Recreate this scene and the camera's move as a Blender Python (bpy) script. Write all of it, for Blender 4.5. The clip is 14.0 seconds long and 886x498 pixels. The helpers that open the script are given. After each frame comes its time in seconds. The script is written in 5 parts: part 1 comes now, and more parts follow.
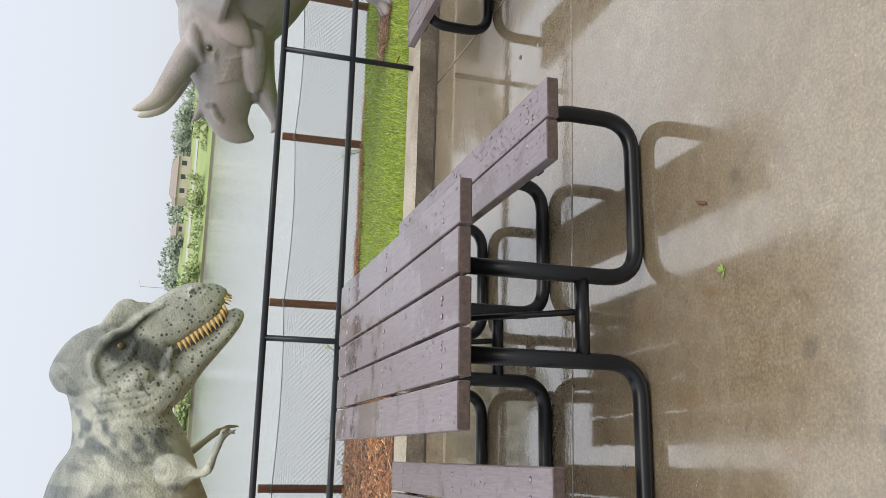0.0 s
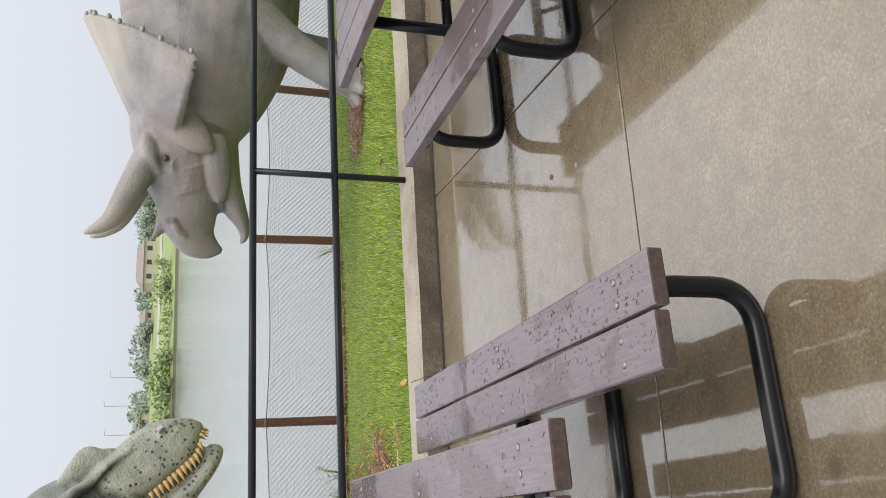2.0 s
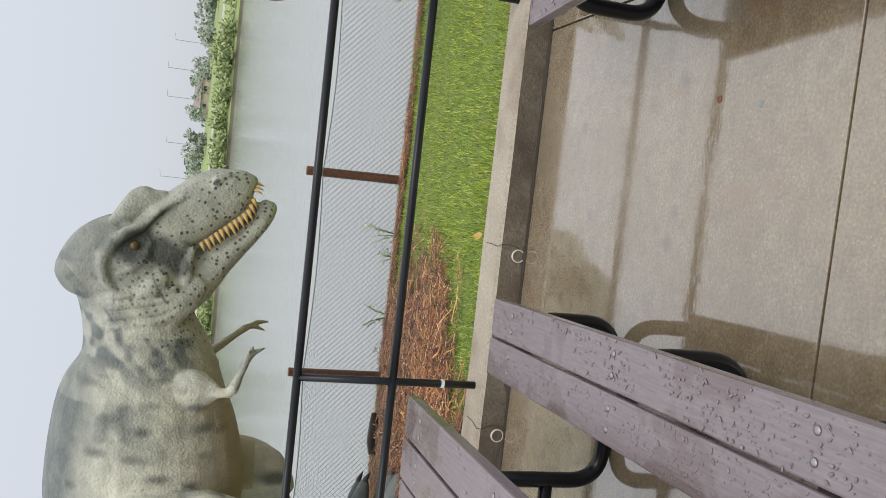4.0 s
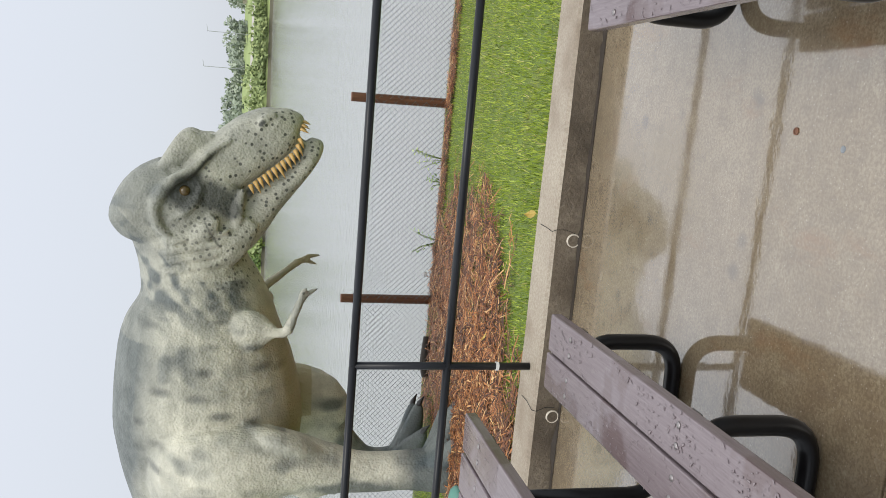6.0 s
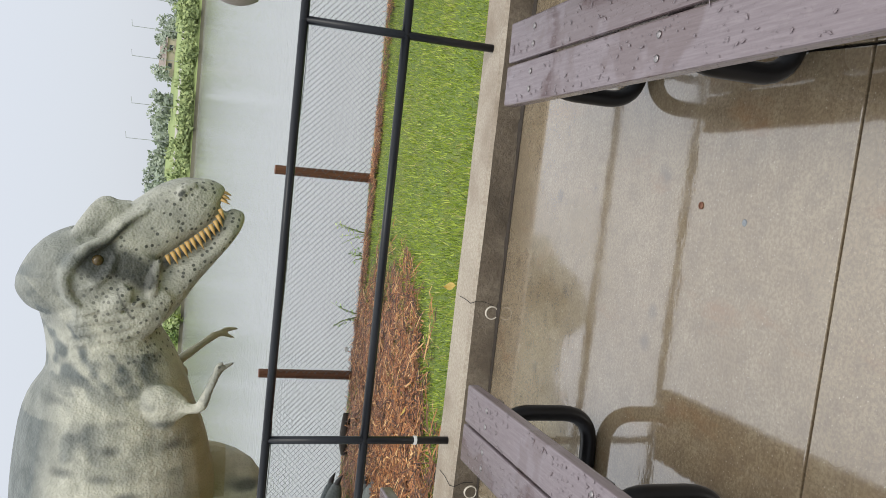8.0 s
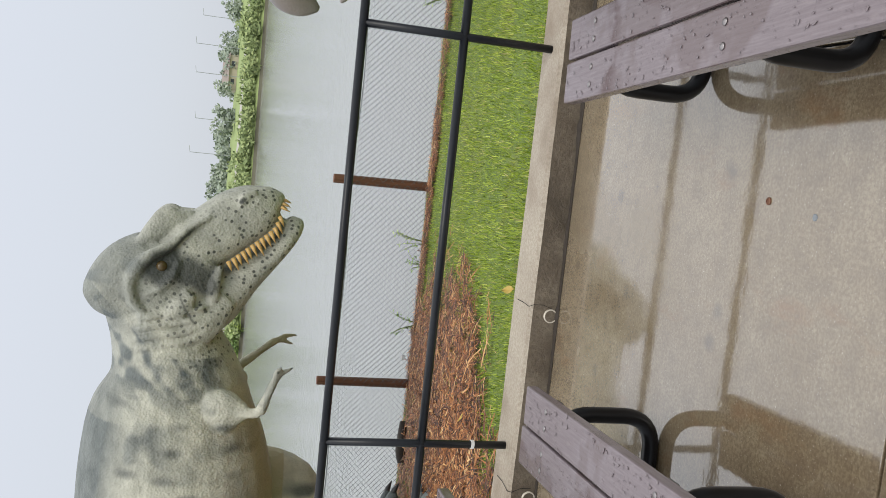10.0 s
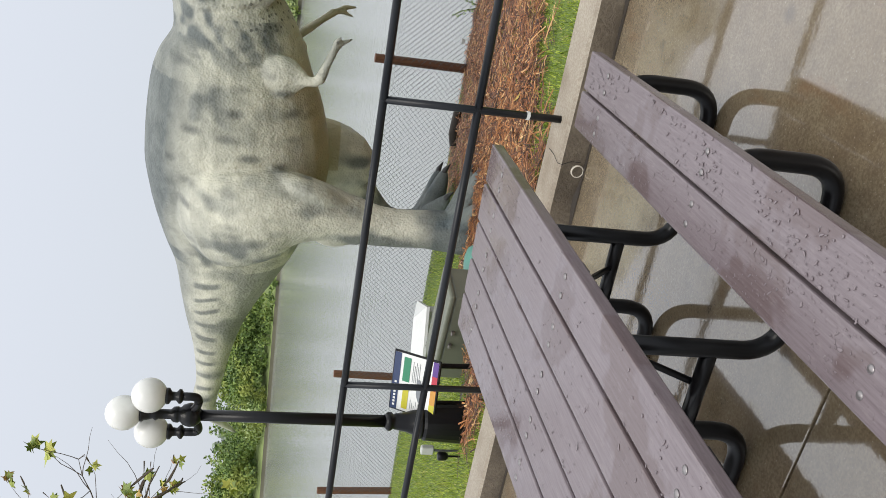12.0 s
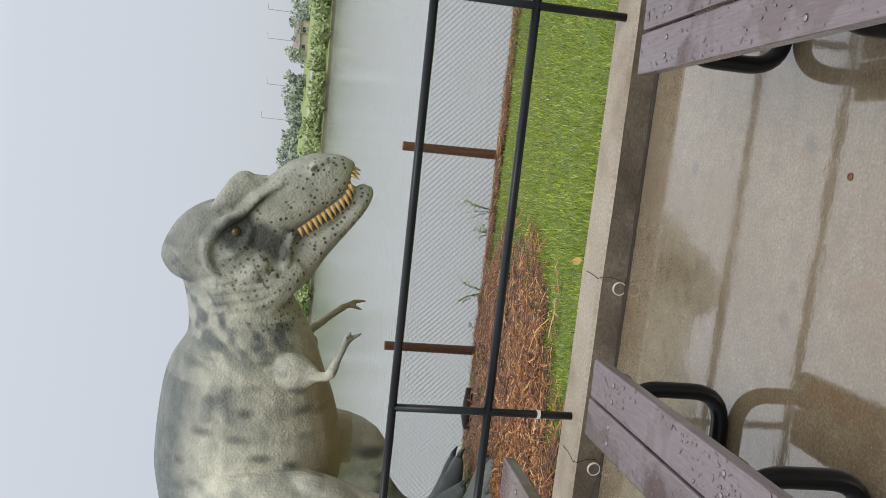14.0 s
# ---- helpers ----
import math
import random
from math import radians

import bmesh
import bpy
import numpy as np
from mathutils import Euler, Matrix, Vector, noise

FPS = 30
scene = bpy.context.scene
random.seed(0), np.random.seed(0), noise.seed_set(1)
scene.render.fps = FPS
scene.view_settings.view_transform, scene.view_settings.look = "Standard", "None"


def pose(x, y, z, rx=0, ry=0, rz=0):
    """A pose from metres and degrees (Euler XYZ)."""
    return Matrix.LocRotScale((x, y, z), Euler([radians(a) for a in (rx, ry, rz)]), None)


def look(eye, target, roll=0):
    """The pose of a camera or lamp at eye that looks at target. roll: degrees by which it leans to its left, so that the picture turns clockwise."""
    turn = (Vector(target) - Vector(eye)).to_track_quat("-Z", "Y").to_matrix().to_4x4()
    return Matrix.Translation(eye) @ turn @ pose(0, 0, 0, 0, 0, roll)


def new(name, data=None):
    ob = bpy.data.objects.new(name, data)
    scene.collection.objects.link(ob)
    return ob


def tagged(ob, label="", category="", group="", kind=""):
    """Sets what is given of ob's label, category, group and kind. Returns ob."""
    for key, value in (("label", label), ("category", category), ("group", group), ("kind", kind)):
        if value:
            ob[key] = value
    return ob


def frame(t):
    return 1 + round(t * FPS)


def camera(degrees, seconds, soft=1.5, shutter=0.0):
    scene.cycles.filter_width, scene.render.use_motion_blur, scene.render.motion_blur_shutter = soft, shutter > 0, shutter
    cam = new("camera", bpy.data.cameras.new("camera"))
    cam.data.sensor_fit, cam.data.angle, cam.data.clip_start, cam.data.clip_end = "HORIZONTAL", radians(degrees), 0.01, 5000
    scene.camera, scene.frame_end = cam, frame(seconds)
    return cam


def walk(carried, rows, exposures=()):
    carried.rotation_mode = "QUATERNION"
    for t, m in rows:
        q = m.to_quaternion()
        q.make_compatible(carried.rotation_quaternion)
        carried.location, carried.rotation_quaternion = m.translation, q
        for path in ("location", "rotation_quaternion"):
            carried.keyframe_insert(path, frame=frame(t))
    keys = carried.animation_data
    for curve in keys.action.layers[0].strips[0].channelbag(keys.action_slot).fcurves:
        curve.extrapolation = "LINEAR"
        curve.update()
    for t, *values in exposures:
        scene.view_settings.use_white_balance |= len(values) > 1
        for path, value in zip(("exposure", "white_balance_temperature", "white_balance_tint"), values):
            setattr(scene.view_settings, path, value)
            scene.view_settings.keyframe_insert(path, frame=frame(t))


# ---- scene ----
cam = camera(55.3, 14.0, soft=0.75)
PATH = [
    (0, (-0.482, -5.5, 1.577), (-0.079, -3.628, 0.999), -84.8),
    (0.5, (-0.349, -5.283, 1.58), (0.147, -3.443, 0.973), -84.7),
    (1, (-0.236, -5.13, 1.561), (0.207, -3.299, 0.89), -88.1),
    (1.5, (0.018, -4.878, 1.557), (0.488, -3.047, 0.905), -88.7),
    (2, (0.164, -4.694, 1.559), (0.707, -2.876, 0.925), -88.0),
    (2.5, (0.254, -4.417, 1.574), (0.687, -2.539, 1.041), -88.5),
    (3, (0.408, -4.282, 1.551), (0.617, -2.362, 1.031), -88.4),
    (3.2, (0.541, -4.253, 1.544), (0.656, -2.327, 1.018), -87.4),
    (5.3, (1.491, -3.929, 1.62), (1.122, -2.026, 1.123), -85.5),
    (5.5, (1.529, -3.927, 1.62), (1.123, -2.027, 1.143), -86.0),
    (6, (1.5, -3.942, 1.609), (1.079, -2.041, 1.15), -87.9),
    (6.5, (1.452, -3.965, 1.603), (1.048, -2.072, 1.101), -87.8),
    (7, (1.433, -3.976, 1.603), (1.088, -2.083, 1.057), -85.8),
    (7.5, (1.469, -3.976, 1.594), (1.201, -2.083, 1.004), -85.2),
    (7.7, (1.475, -3.964, 1.585), (1.239, -2.08, 0.958), -85.6),
    (9.8, (1.431, -3.923, 1.571), (1.296, -1.996, 1.055), -85.3),
    (10, (1.421, -3.934, 1.576), (1.211, -2.006, 1.086), -85.4),
    (10.5, (1.363, -3.948, 1.588), (0.864, -2.063, 1.145), -85.6),
    (11, (1.281, -3.973, 1.585), (0.451, -2.202, 1.167), -85.7),
    (11.5, (1.265, -3.997, 1.591), (0.336, -2.273, 1.183), -85.6),
    (12, (1.274, -3.996, 1.593), (0.381, -2.256, 1.173), -85.6),
    (12.5, (1.313, -3.958, 1.578), (0.527, -2.169, 1.151), -85.5),
    (13, (1.349, -3.951, 1.579), (0.68, -2.109, 1.183), -85.5),
    (13.5, (1.409, -3.932, 1.58), (0.953, -2.022, 1.203), -85.3),
    (14, (1.442, -3.946, 1.588), (1.137, -2.0, 1.247), -85.3),
]
walk(cam, [(t, look(eye, target, roll)) for t, eye, target, roll in PATH],
     exposures=[(0, 0.17), (1, 0.11), (2.0, 0.12), (2.5, 0.03), (3.0, -0.08), (5.3, 0.05), (7, 0.08), (10, 0.0), (11.5, 0.0), (12.5, 0.06), (13.5, 0.0), (14, -0.18)])

# ---------------------------------------------------------------- light
world = bpy.data.worlds.new("overcast_sky")
scene.world = world
world.use_nodes = True
wt = world.node_tree
wt.nodes.clear()
w_out = wt.nodes.new("ShaderNodeOutputWorld")
w_sky = wt.nodes.new("ShaderNodeTexSky")
w_sky.sky_type, w_sky.sun_disc = "NISHITA", False
w_sky.sun_elevation, w_sky.sun_rotation = radians(55), radians(200)
w_sky.air_density, w_sky.dust_density = 1.0, 3.0
w_b1 = wt.nodes.new("ShaderNodeBackground")
w_b1.inputs[1].default_value = 0.012
w_b2 = wt.nodes.new("ShaderNodeBackground")
w_geo = wt.nodes.new("ShaderNodeTexCoord")
w_sep = wt.nodes.new("ShaderNodeSeparateXYZ")
w_ramp = wt.nodes.new("ShaderNodeValToRGB")
w_ramp.color_ramp.elements[0].position, w_ramp.color_ramp.elements[0].color = 0.0, (0.36, 0.38, 0.412, 1)
w_ramp.color_ramp.elements[1].position, w_ramp.color_ramp.elements[1].color = 1.0, (0.98, 0.99, 1.0, 1)
w_mid = w_ramp.color_ramp.elements.new(0.3)
w_mid.color = (0.415, 0.436, 0.478, 1)
wt.links.new(w_geo.outputs["Generated"], w_sep.inputs[0])
wt.links.new(w_sep.outputs["Z"], w_ramp.inputs["Fac"])
wt.links.new(w_ramp.outputs["Color"], w_b2.inputs[0])
w_b2.inputs[1].default_value = 1.7
w_add = wt.nodes.new("ShaderNodeAddShader")
wt.links.new(w_sky.outputs[0], w_b1.inputs[0])
wt.links.new(w_b1.outputs[0], w_add.inputs[0])
wt.links.new(w_b2.outputs[0], w_add.inputs[1])
wt.links.new(w_add.outputs[0], w_out.inputs[0])
sun = new("sun", bpy.data.lights.new("sun", "SUN"))
sun.data.energy, sun.data.angle, sun.data.color = 1.2, radians(30), (1.0, 0.95, 0.87)
sun.matrix_world = look((6, -14, 22), (0, 0, 0))


# ---------------------------------------------------------------- materials
def material(name, build):
    m = bpy.data.materials.new(name)
    m.use_nodes = True
    nt = m.node_tree
    build(nt, nt.nodes["Principled BSDF"])
    return m


def node(nt, kind, **values):
    n = nt.nodes.new(kind)
    for k, v in values.items():
        if k in n.inputs:
            n.inputs[k].default_value = v
    return n


def coords(nt, which="Object", scale=(1, 1, 1)):
    tc = nt.nodes.new("ShaderNodeTexCoord")
    mp = nt.nodes.new("ShaderNodeMapping")
    mp.inputs["Scale"].default_value = scale
    nt.links.new(tc.outputs[which], mp.inputs["Vector"])
    return mp.outputs["Vector"]


def world_coords(nt, scale=(1, 1, 1)):
    g = nt.nodes.new("ShaderNodeNewGeometry")
    mp = nt.nodes.new("ShaderNodeMapping")
    mp.inputs["Scale"].default_value = scale
    nt.links.new(g.outputs["Position"], mp.inputs["Vector"])
    return mp.outputs["Vector"]


def noise_tex(nt, vec, scale, detail=4.0, rough=0.55):
    n = node(nt, "ShaderNodeTexNoise", Scale=scale, Detail=detail, Roughness=rough)
    nt.links.new(vec, n.inputs["Vector"])
    return n.outputs["Fac"]


def ramp(nt, fac, stops):
    r = nt.nodes.new("ShaderNodeValToRGB")
    el = r.color_ramp.elements
    while len(el) < len(stops):
        el.new(0.5)
    for e, (p, c) in zip(el, stops):
        e.position = p
        e.color = (*c, 1) if isinstance(c, tuple) else (c, c, c, 1)
    nt.links.new(fac, r.inputs["Fac"])
    return r.outputs["Color"]


def mix(nt, fac, a, b, mode="MIX"):
    m = nt.nodes.new("ShaderNodeMix")
    m.data_type, m.blend_type = "RGBA", mode
    for sock, v in ((m.inputs[0], fac), (m.inputs[6], a), (m.inputs[7], b)):
        if isinstance(v, bpy.types.NodeSocket):
            nt.links.new(v, sock)
        elif isinstance(v, tuple):
            sock.default_value = (*v, 1)
        else:
            sock.default_value = v
    return m.outputs[2]


def maths(nt, op, a, b=0.0):
    m = nt.nodes.new("ShaderNodeMath")
    m.operation = op
    for sock, v in ((m.inputs[0], a), (m.inputs[1], b)):
        if isinstance(v, bpy.types.NodeSocket):
            nt.links.new(v, sock)
        else:
            sock.default_value = v
    return m.outputs[0]


def bump(nt, bsdf, height, strength, distance):
    b = node(nt, "ShaderNodeBump", Strength=strength, Distance=distance)
    nt.links.new(height, b.inputs["Height"])
    nt.links.new(b.outputs["Normal"], bsdf.inputs["Normal"])


def link(nt, out, bsdf, name):
    nt.links.new(out, bsdf.inputs[name])


def simple(name, colour, rough=0.6, metal=0.0, vary=0.25, scale=6.0, bumps=0.15, dist=0.004):
    def build(nt, b):
        v = coords(nt)
        n = noise_tex(nt, v, scale)
        f = noise_tex(nt, v, scale * 9)
        dark = tuple(c * (1 - vary) for c in colour)
        lite = tuple(min(1, c * (1 + vary)) for c in colour)
        c = mix(nt, n, dark, lite)
        c = mix(nt, maths(nt, "MULTIPLY", f, 0.35), c, tuple(x * 0.7 for x in colour))
        link(nt, c, b, "Base Color")
        b.inputs["Roughness"].default_value = rough
        b.inputs["Metallic"].default_value = metal
        bump(nt, b, f, bumps, dist)
    return material(name, build)


def build_concrete(nt, b):
    v = world_coords(nt)
    big = noise_tex(nt, v, 0.9, 3)
    mid = noise_tex(nt, v, 5, 5, 0.6)
    fine = noise_tex(nt, v, 90, 4, 0.7)
    spots = node(nt, "ShaderNodeTexVoronoi", Scale=3.2)
    nt.links.new(v, spots.inputs["Vector"])
    c = ramp(nt, big, [(0.3, (0.178, 0.134, 0.080)), (0.7, (0.245, 0.195, 0.126))])
    c = mix(nt, maths(nt, "MULTIPLY", ramp(nt, mid, [(0.35, 0.0), (0.75, 1.0)]), 0.55), c, (0.275, 0.232, 0.158))
    c = mix(nt, maths(nt, "MULTIPLY", ramp(nt, fine, [(0.42, 1.0), (0.58, 0.0)]), 0.48), c, (0.10, 0.07, 0.042))
    c = mix(nt, maths(nt, "MULTIPLY", ramp(nt, spots.outputs["Distance"], [(0.05, 1.0), (0.13, 0.0)]), 0.5), c, (0.06, 0.05, 0.045))
    blotch = noise_tex(nt, v, 14, 5, 0.7)
    c = mix(nt, maths(nt, "MULTIPLY", ramp(nt, blotch, [(0.36, 1.0), (0.52, 0.0)]), 0.4), c, (0.11, 0.08, 0.052))
    c = mix(nt, maths(nt, "MULTIPLY", ramp(nt, blotch, [(0.6, 0.0), (0.7, 1.0)]), 0.35), c, (0.36, 0.31, 0.21))
    pits = noise_tex(nt, v, 150, 2, 0.5)
    c = mix(nt, maths(nt, "MULTIPLY", ramp(nt, pits, [(0.66, 0.0), (0.74, 1.0)]), 0.6), c, (0.50, 0.46, 0.38))
    c = mix(nt, maths(nt, "MULTIPLY", ramp(nt, pits, [(0.27, 1.0), (0.34, 0.0)]), 0.6), c, (0.07, 0.055, 0.04))
    rust = noise_tex(nt, world_coords(nt, (3.0, 1.2, 1.0)), 1.7, 6, 0.65)
    c = mix(nt, maths(nt, "MULTIPLY", ramp(nt, rust, [(0.58, 0.0), (0.72, 1.0)]), 0.5), c, (0.19, 0.10, 0.045))
    link(nt, c, b, "Base Color")
    # standing water along the kerb, thinning to a damp surface further back
    place = nt.nodes.new("ShaderNodeSeparateXYZ")
    nt.links.new(v, place.inputs[0])
    wet = noise_tex(nt, v, 1.1, 4, 0.6)
    back = maths(nt, "MULTIPLY", maths(nt, "ADD", place.outputs["Y"], 3.0), -1.0)
    back = maths(nt, "ADD", back, maths(nt, "MULTIPLY", maths(nt, "SUBTRACT", noise_tex(nt, v, 2.6, 5, 0.65), 0.5), 2.2))
    damp = ramp(nt, back, [(0.0, 0.0), (0.75, 1.0)])
    link(nt, maths(nt, "ADD", ramp(nt, wet, [(0.46, 0.07), (0.62, 0.30)]), maths(nt, "MULTIPLY", damp, 0.22)), b, "Roughness")
    b.inputs["IOR"].default_value = 1.5
    # water film
    link(nt, maths(nt, "SUBTRACT", 1.0, maths(nt, "MULTIPLY", damp, 0.22)), b, "Coat Weight")
    b.inputs["Coat IOR"].default_value = 1.85
    link(nt, maths(nt, "ADD", ramp(nt, wet, [(0.48, 0.015), (0.66, 0.10)]), maths(nt, "MULTIPLY", damp, 0.15)), b, "Coat Roughness")
    h = maths(nt, "ADD", maths(nt, "MULTIPLY", fine, 0.25), mid)
    bump(nt, b, h, 0.08, 0.003)
    ripple = node(nt, "ShaderNodeBump", Strength=0.06, Distance=0.01)
    nt.links.new(noise_tex(nt, v, 8, 4, 0.65), ripple.inputs["Height"])
    nt.links.new(ripple.outputs["Normal"], b.inputs["Coat Normal"])


M_CONCRETE = material("wet_concrete", build_concrete)


def build_curb(nt, b):
    v = world_coords(nt)
    big = noise_tex(nt, v, 3, 4)
    fine = noise_tex(nt, v, 70, 5, 0.7)
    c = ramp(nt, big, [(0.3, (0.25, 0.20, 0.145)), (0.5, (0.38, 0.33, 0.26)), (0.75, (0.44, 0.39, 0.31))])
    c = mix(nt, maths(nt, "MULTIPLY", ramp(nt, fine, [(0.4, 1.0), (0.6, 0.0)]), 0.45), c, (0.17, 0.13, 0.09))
    link(nt, c, b, "Base Color")
    b.inputs["Roughness"].default_value = 0.55
    bump(nt, b, fine, 0.35, 0.006)


M_CURB = material("curb_concrete", build_curb)


# mottled concrete, darker brown than the kerb top
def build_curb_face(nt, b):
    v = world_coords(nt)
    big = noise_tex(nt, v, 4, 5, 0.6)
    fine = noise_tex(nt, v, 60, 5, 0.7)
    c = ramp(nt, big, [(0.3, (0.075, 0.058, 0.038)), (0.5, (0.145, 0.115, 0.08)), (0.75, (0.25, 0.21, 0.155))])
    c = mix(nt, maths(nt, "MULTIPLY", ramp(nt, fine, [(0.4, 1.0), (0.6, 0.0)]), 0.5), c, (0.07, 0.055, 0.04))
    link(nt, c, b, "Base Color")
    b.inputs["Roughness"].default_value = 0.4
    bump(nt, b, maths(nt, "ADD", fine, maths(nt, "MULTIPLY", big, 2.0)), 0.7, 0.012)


M_CURB_FACE = material("dark_brown_concrete", build_curb_face)


def build_plank(nt, b):
    v = coords(nt)
    grain = noise_tex(nt, coords(nt, scale=(40, 2.5, 40)), 3, 5, 0.6)
    wet = noise_tex(nt, world_coords(nt), 2.3, 4, 0.6)
    beads = node(nt, "ShaderNodeTexVoronoi", Scale=70.0)
    nt.links.new(v, beads.inputs["Vector"])
    info = nt.nodes.new("ShaderNodeObjectInfo")
    c = ramp(nt, grain, [(0.3, (0.146, 0.117, 0.126)), (0.7, (0.218, 0.183, 0.196))])
    c = mix(nt, maths(nt, "MULTIPLY", info.outputs["Random"], 0.3), c, (0.17, 0.14, 0.15))
    c = mix(nt, maths(nt, "MULTIPLY", ramp(nt, wet, [(0.53, 0.0), (0.57, 1.0)]), 0.42), c, (0.085, 0.05, 0.042))
    scuff = noise_tex(nt, coords(nt, scale=(9, 3, 9)), 4, 6, 0.7)
    c = mix(nt, maths(nt, "MULTIPLY", ramp(nt, scuff, [(0.56, 0.0), (0.68, 1.0)]), 0.3), c, (0.28, 0.24, 0.24))
    link(nt, c, b, "Base Color")
    link(nt, ramp(nt, wet, [(0.50, 0.27), (0.55, 0.06)]), b, "Roughness")
    dots = ramp(nt, beads.outputs["Distance"], [(0.1, 1.0), (0.3, 0.0)])
    h = maths(nt, "ADD", maths(nt, "MULTIPLY", dots, 0.5), maths(nt, "MULTIPLY", grain, 0.4))
    bump(nt, b, h, 0.25, 0.003)


M_PLANK = material("recycled_plastic_plank", build_plank)


def build_end(nt, b):
    v = world_coords(nt)
    n = noise_tex(nt, v, 60, 5, 0.7)
    link(nt, ramp(nt, n, [(0.3, (0.05, 0.032, 0.028)), (0.7, (0.11, 0.075, 0.065))]), b, "Base Color")
    b.inputs["Roughness"].default_value = 0.6
    bump(nt, b, n, 0.5, 0.004)


M_PLANK_END = material("sawn_plank_end", build_end)
M_BLACK = simple("black_powder_coat", (0.006, 0.006, 0.007), 0.28, 0.0, 0.3, 8, 0.1, 0.002)
M_RAIL = simple("black_painted_rail", (0.014, 0.016, 0.02), 0.3, 0.0, 0.3, 8, 0.12, 0.002)
for coat in (M_BLACK, M_RAIL):
    coat.node_tree.nodes["Principled BSDF"].inputs["Specular IOR Level"].default_value = 0.3
M_BOLT = simple("galvanised_bolt", (0.30, 0.28, 0.28), 0.35, 0.7)
M_GLOBE = simple("white_acrylic_globe", (0.82, 0.82, 0.79), 0.25, 0, 0.02, 3, 0.0)
M_WIRE = simple("galvanised_wire", (0.13, 0.135, 0.14), 0.5, 0.2, 0.2, 4, 0.0)
M_PVC = simple("weathered_white_pvc", (0.62, 0.57, 0.48), 0.4, 0, 0.15, 20)
M_DARK = simple("dark_hole", (0.015, 0.013, 0.012), 0.8)
M_JOINT = simple("wet_joint_dirt", (0.035, 0.026, 0.018), 0.7, 0, 0.5, 40, 0.6)
M_DRY_LEAF = simple("dry_yellow_leaf", (0.50, 0.36, 0.09), 0.6, 0, 0.3, 30, 0.3)
M_UTIL = simple("olive_fibreglass_box", (0.17, 0.18, 0.135), 0.45, 0, 0.15, 5)
M_UTIL_LID = simple("pale_grey_lid", (0.55, 0.57, 0.53), 0.5, 0, 0.1, 5)
M_TEAL = simple("teal_plastic_cap", (0.12, 0.30, 0.25), 0.45, 0, 0.15, 9)
M_WHITE = simple("white_sign_face", (0.78, 0.79, 0.77), 0.35, 0, 0.03, 4, 0.02)
M_NAVY = simple("navy_print", (0.015, 0.035, 0.11), 0.35, 0, 0.05, 4, 0.02)
M_GREEN_P = simple("green_print", (0.02, 0.22, 0.11), 0.35, 0, 0.05, 4, 0.02)
M_YELLOW_P = simple("yellow_print", (0.55, 0.50, 0.03), 0.35, 0, 0.05, 4, 0.02)
M_ORANGE_P = simple("orange_print", (0.62, 0.30, 0.05), 0.35, 0, 0.05, 4, 0.02)
M_RED_P = simple("red_print", (0.5, 0.03, 0.06), 0.35, 0, 0.05, 4, 0.02)
M_PURPLE_P = simple("purple_print", (0.10, 0.04, 0.25), 0.35, 0, 0.05, 4, 0.02)
M_GREY_P = simple("grey_print", (0.2, 0.22, 0.24), 0.35, 0, 0.05, 4, 0.02)


def build_post(nt, b):
    v = coords(nt, scale=(14, 14, 1.2))
    n = noise_tex(nt, v, 3, 5, 0.65)
    m = noise_tex(nt, coords(nt), 2, 2)
    c = ramp(nt, n, [(0.3, (0.085, 0.03, 0.014)), (0.7, (0.20, 0.082, 0.038))])
    c = mix(nt, maths(nt, "MULTIPLY", m, 0.3), c, (0.13, 0.075, 0.05))
    link(nt, c, b, "Base Color")
    b.inputs["Roughness"].default_value = 0.6
    bump(nt, b, n, 0.5, 0.008)


M_POST = material("wet_round_timber", build_post)
M_POST_END = simple("cut_timber_end", (0.36, 0.25, 0.17), 0.7, 0, 0.25, 25)


def build_ground(nt, b):
    v = world_coords(nt)
    big = noise_tex(nt, v, 0.8, 4, 0.6)
    fine = noise_tex(nt, v, 30, 5, 0.7)
    c = ramp(nt, fine, [(0.3, (0.05, 0.075, 0.012)), (0.55, (0.13, 0.19, 0.025)), (0.75, (0.22, 0.29, 0.05))])
    c = mix(nt, maths(nt, "MULTIPLY", ramp(nt, big, [(0.5, 0.0), (0.7, 1.0)]), 0.35), c, (0.22, 0.19, 0.06))
    bed = nt.nodes.new("ShaderNodeAttribute")
    bed.attribute_name = "bed"
    brown = ramp(nt, fine, [(0.3, (0.02, 0.009, 0.004)), (0.6, (0.07, 0.028, 0.011)), (0.8, (0.15, 0.065, 0.025))])
    c = mix(nt, bed.outputs["Fac"], c, brown)
    link(nt, c, b, "Base Color")
    b.inputs["Roughness"].default_value = 0.8
    bump(nt, b, fine, 0.6, 0.02)


M_GROUND = material("lawn_soil", build_ground)


def island_mat(name, stops, rough=0.6):
    def build(nt, b):
        g = nt.nodes.new("ShaderNodeNewGeometry")
        link(nt, ramp(nt, g.outputs["Random Per Island"], stops), b, "Base Color")
        b.inputs["Roughness"].default_value = rough
    return material(name, build)


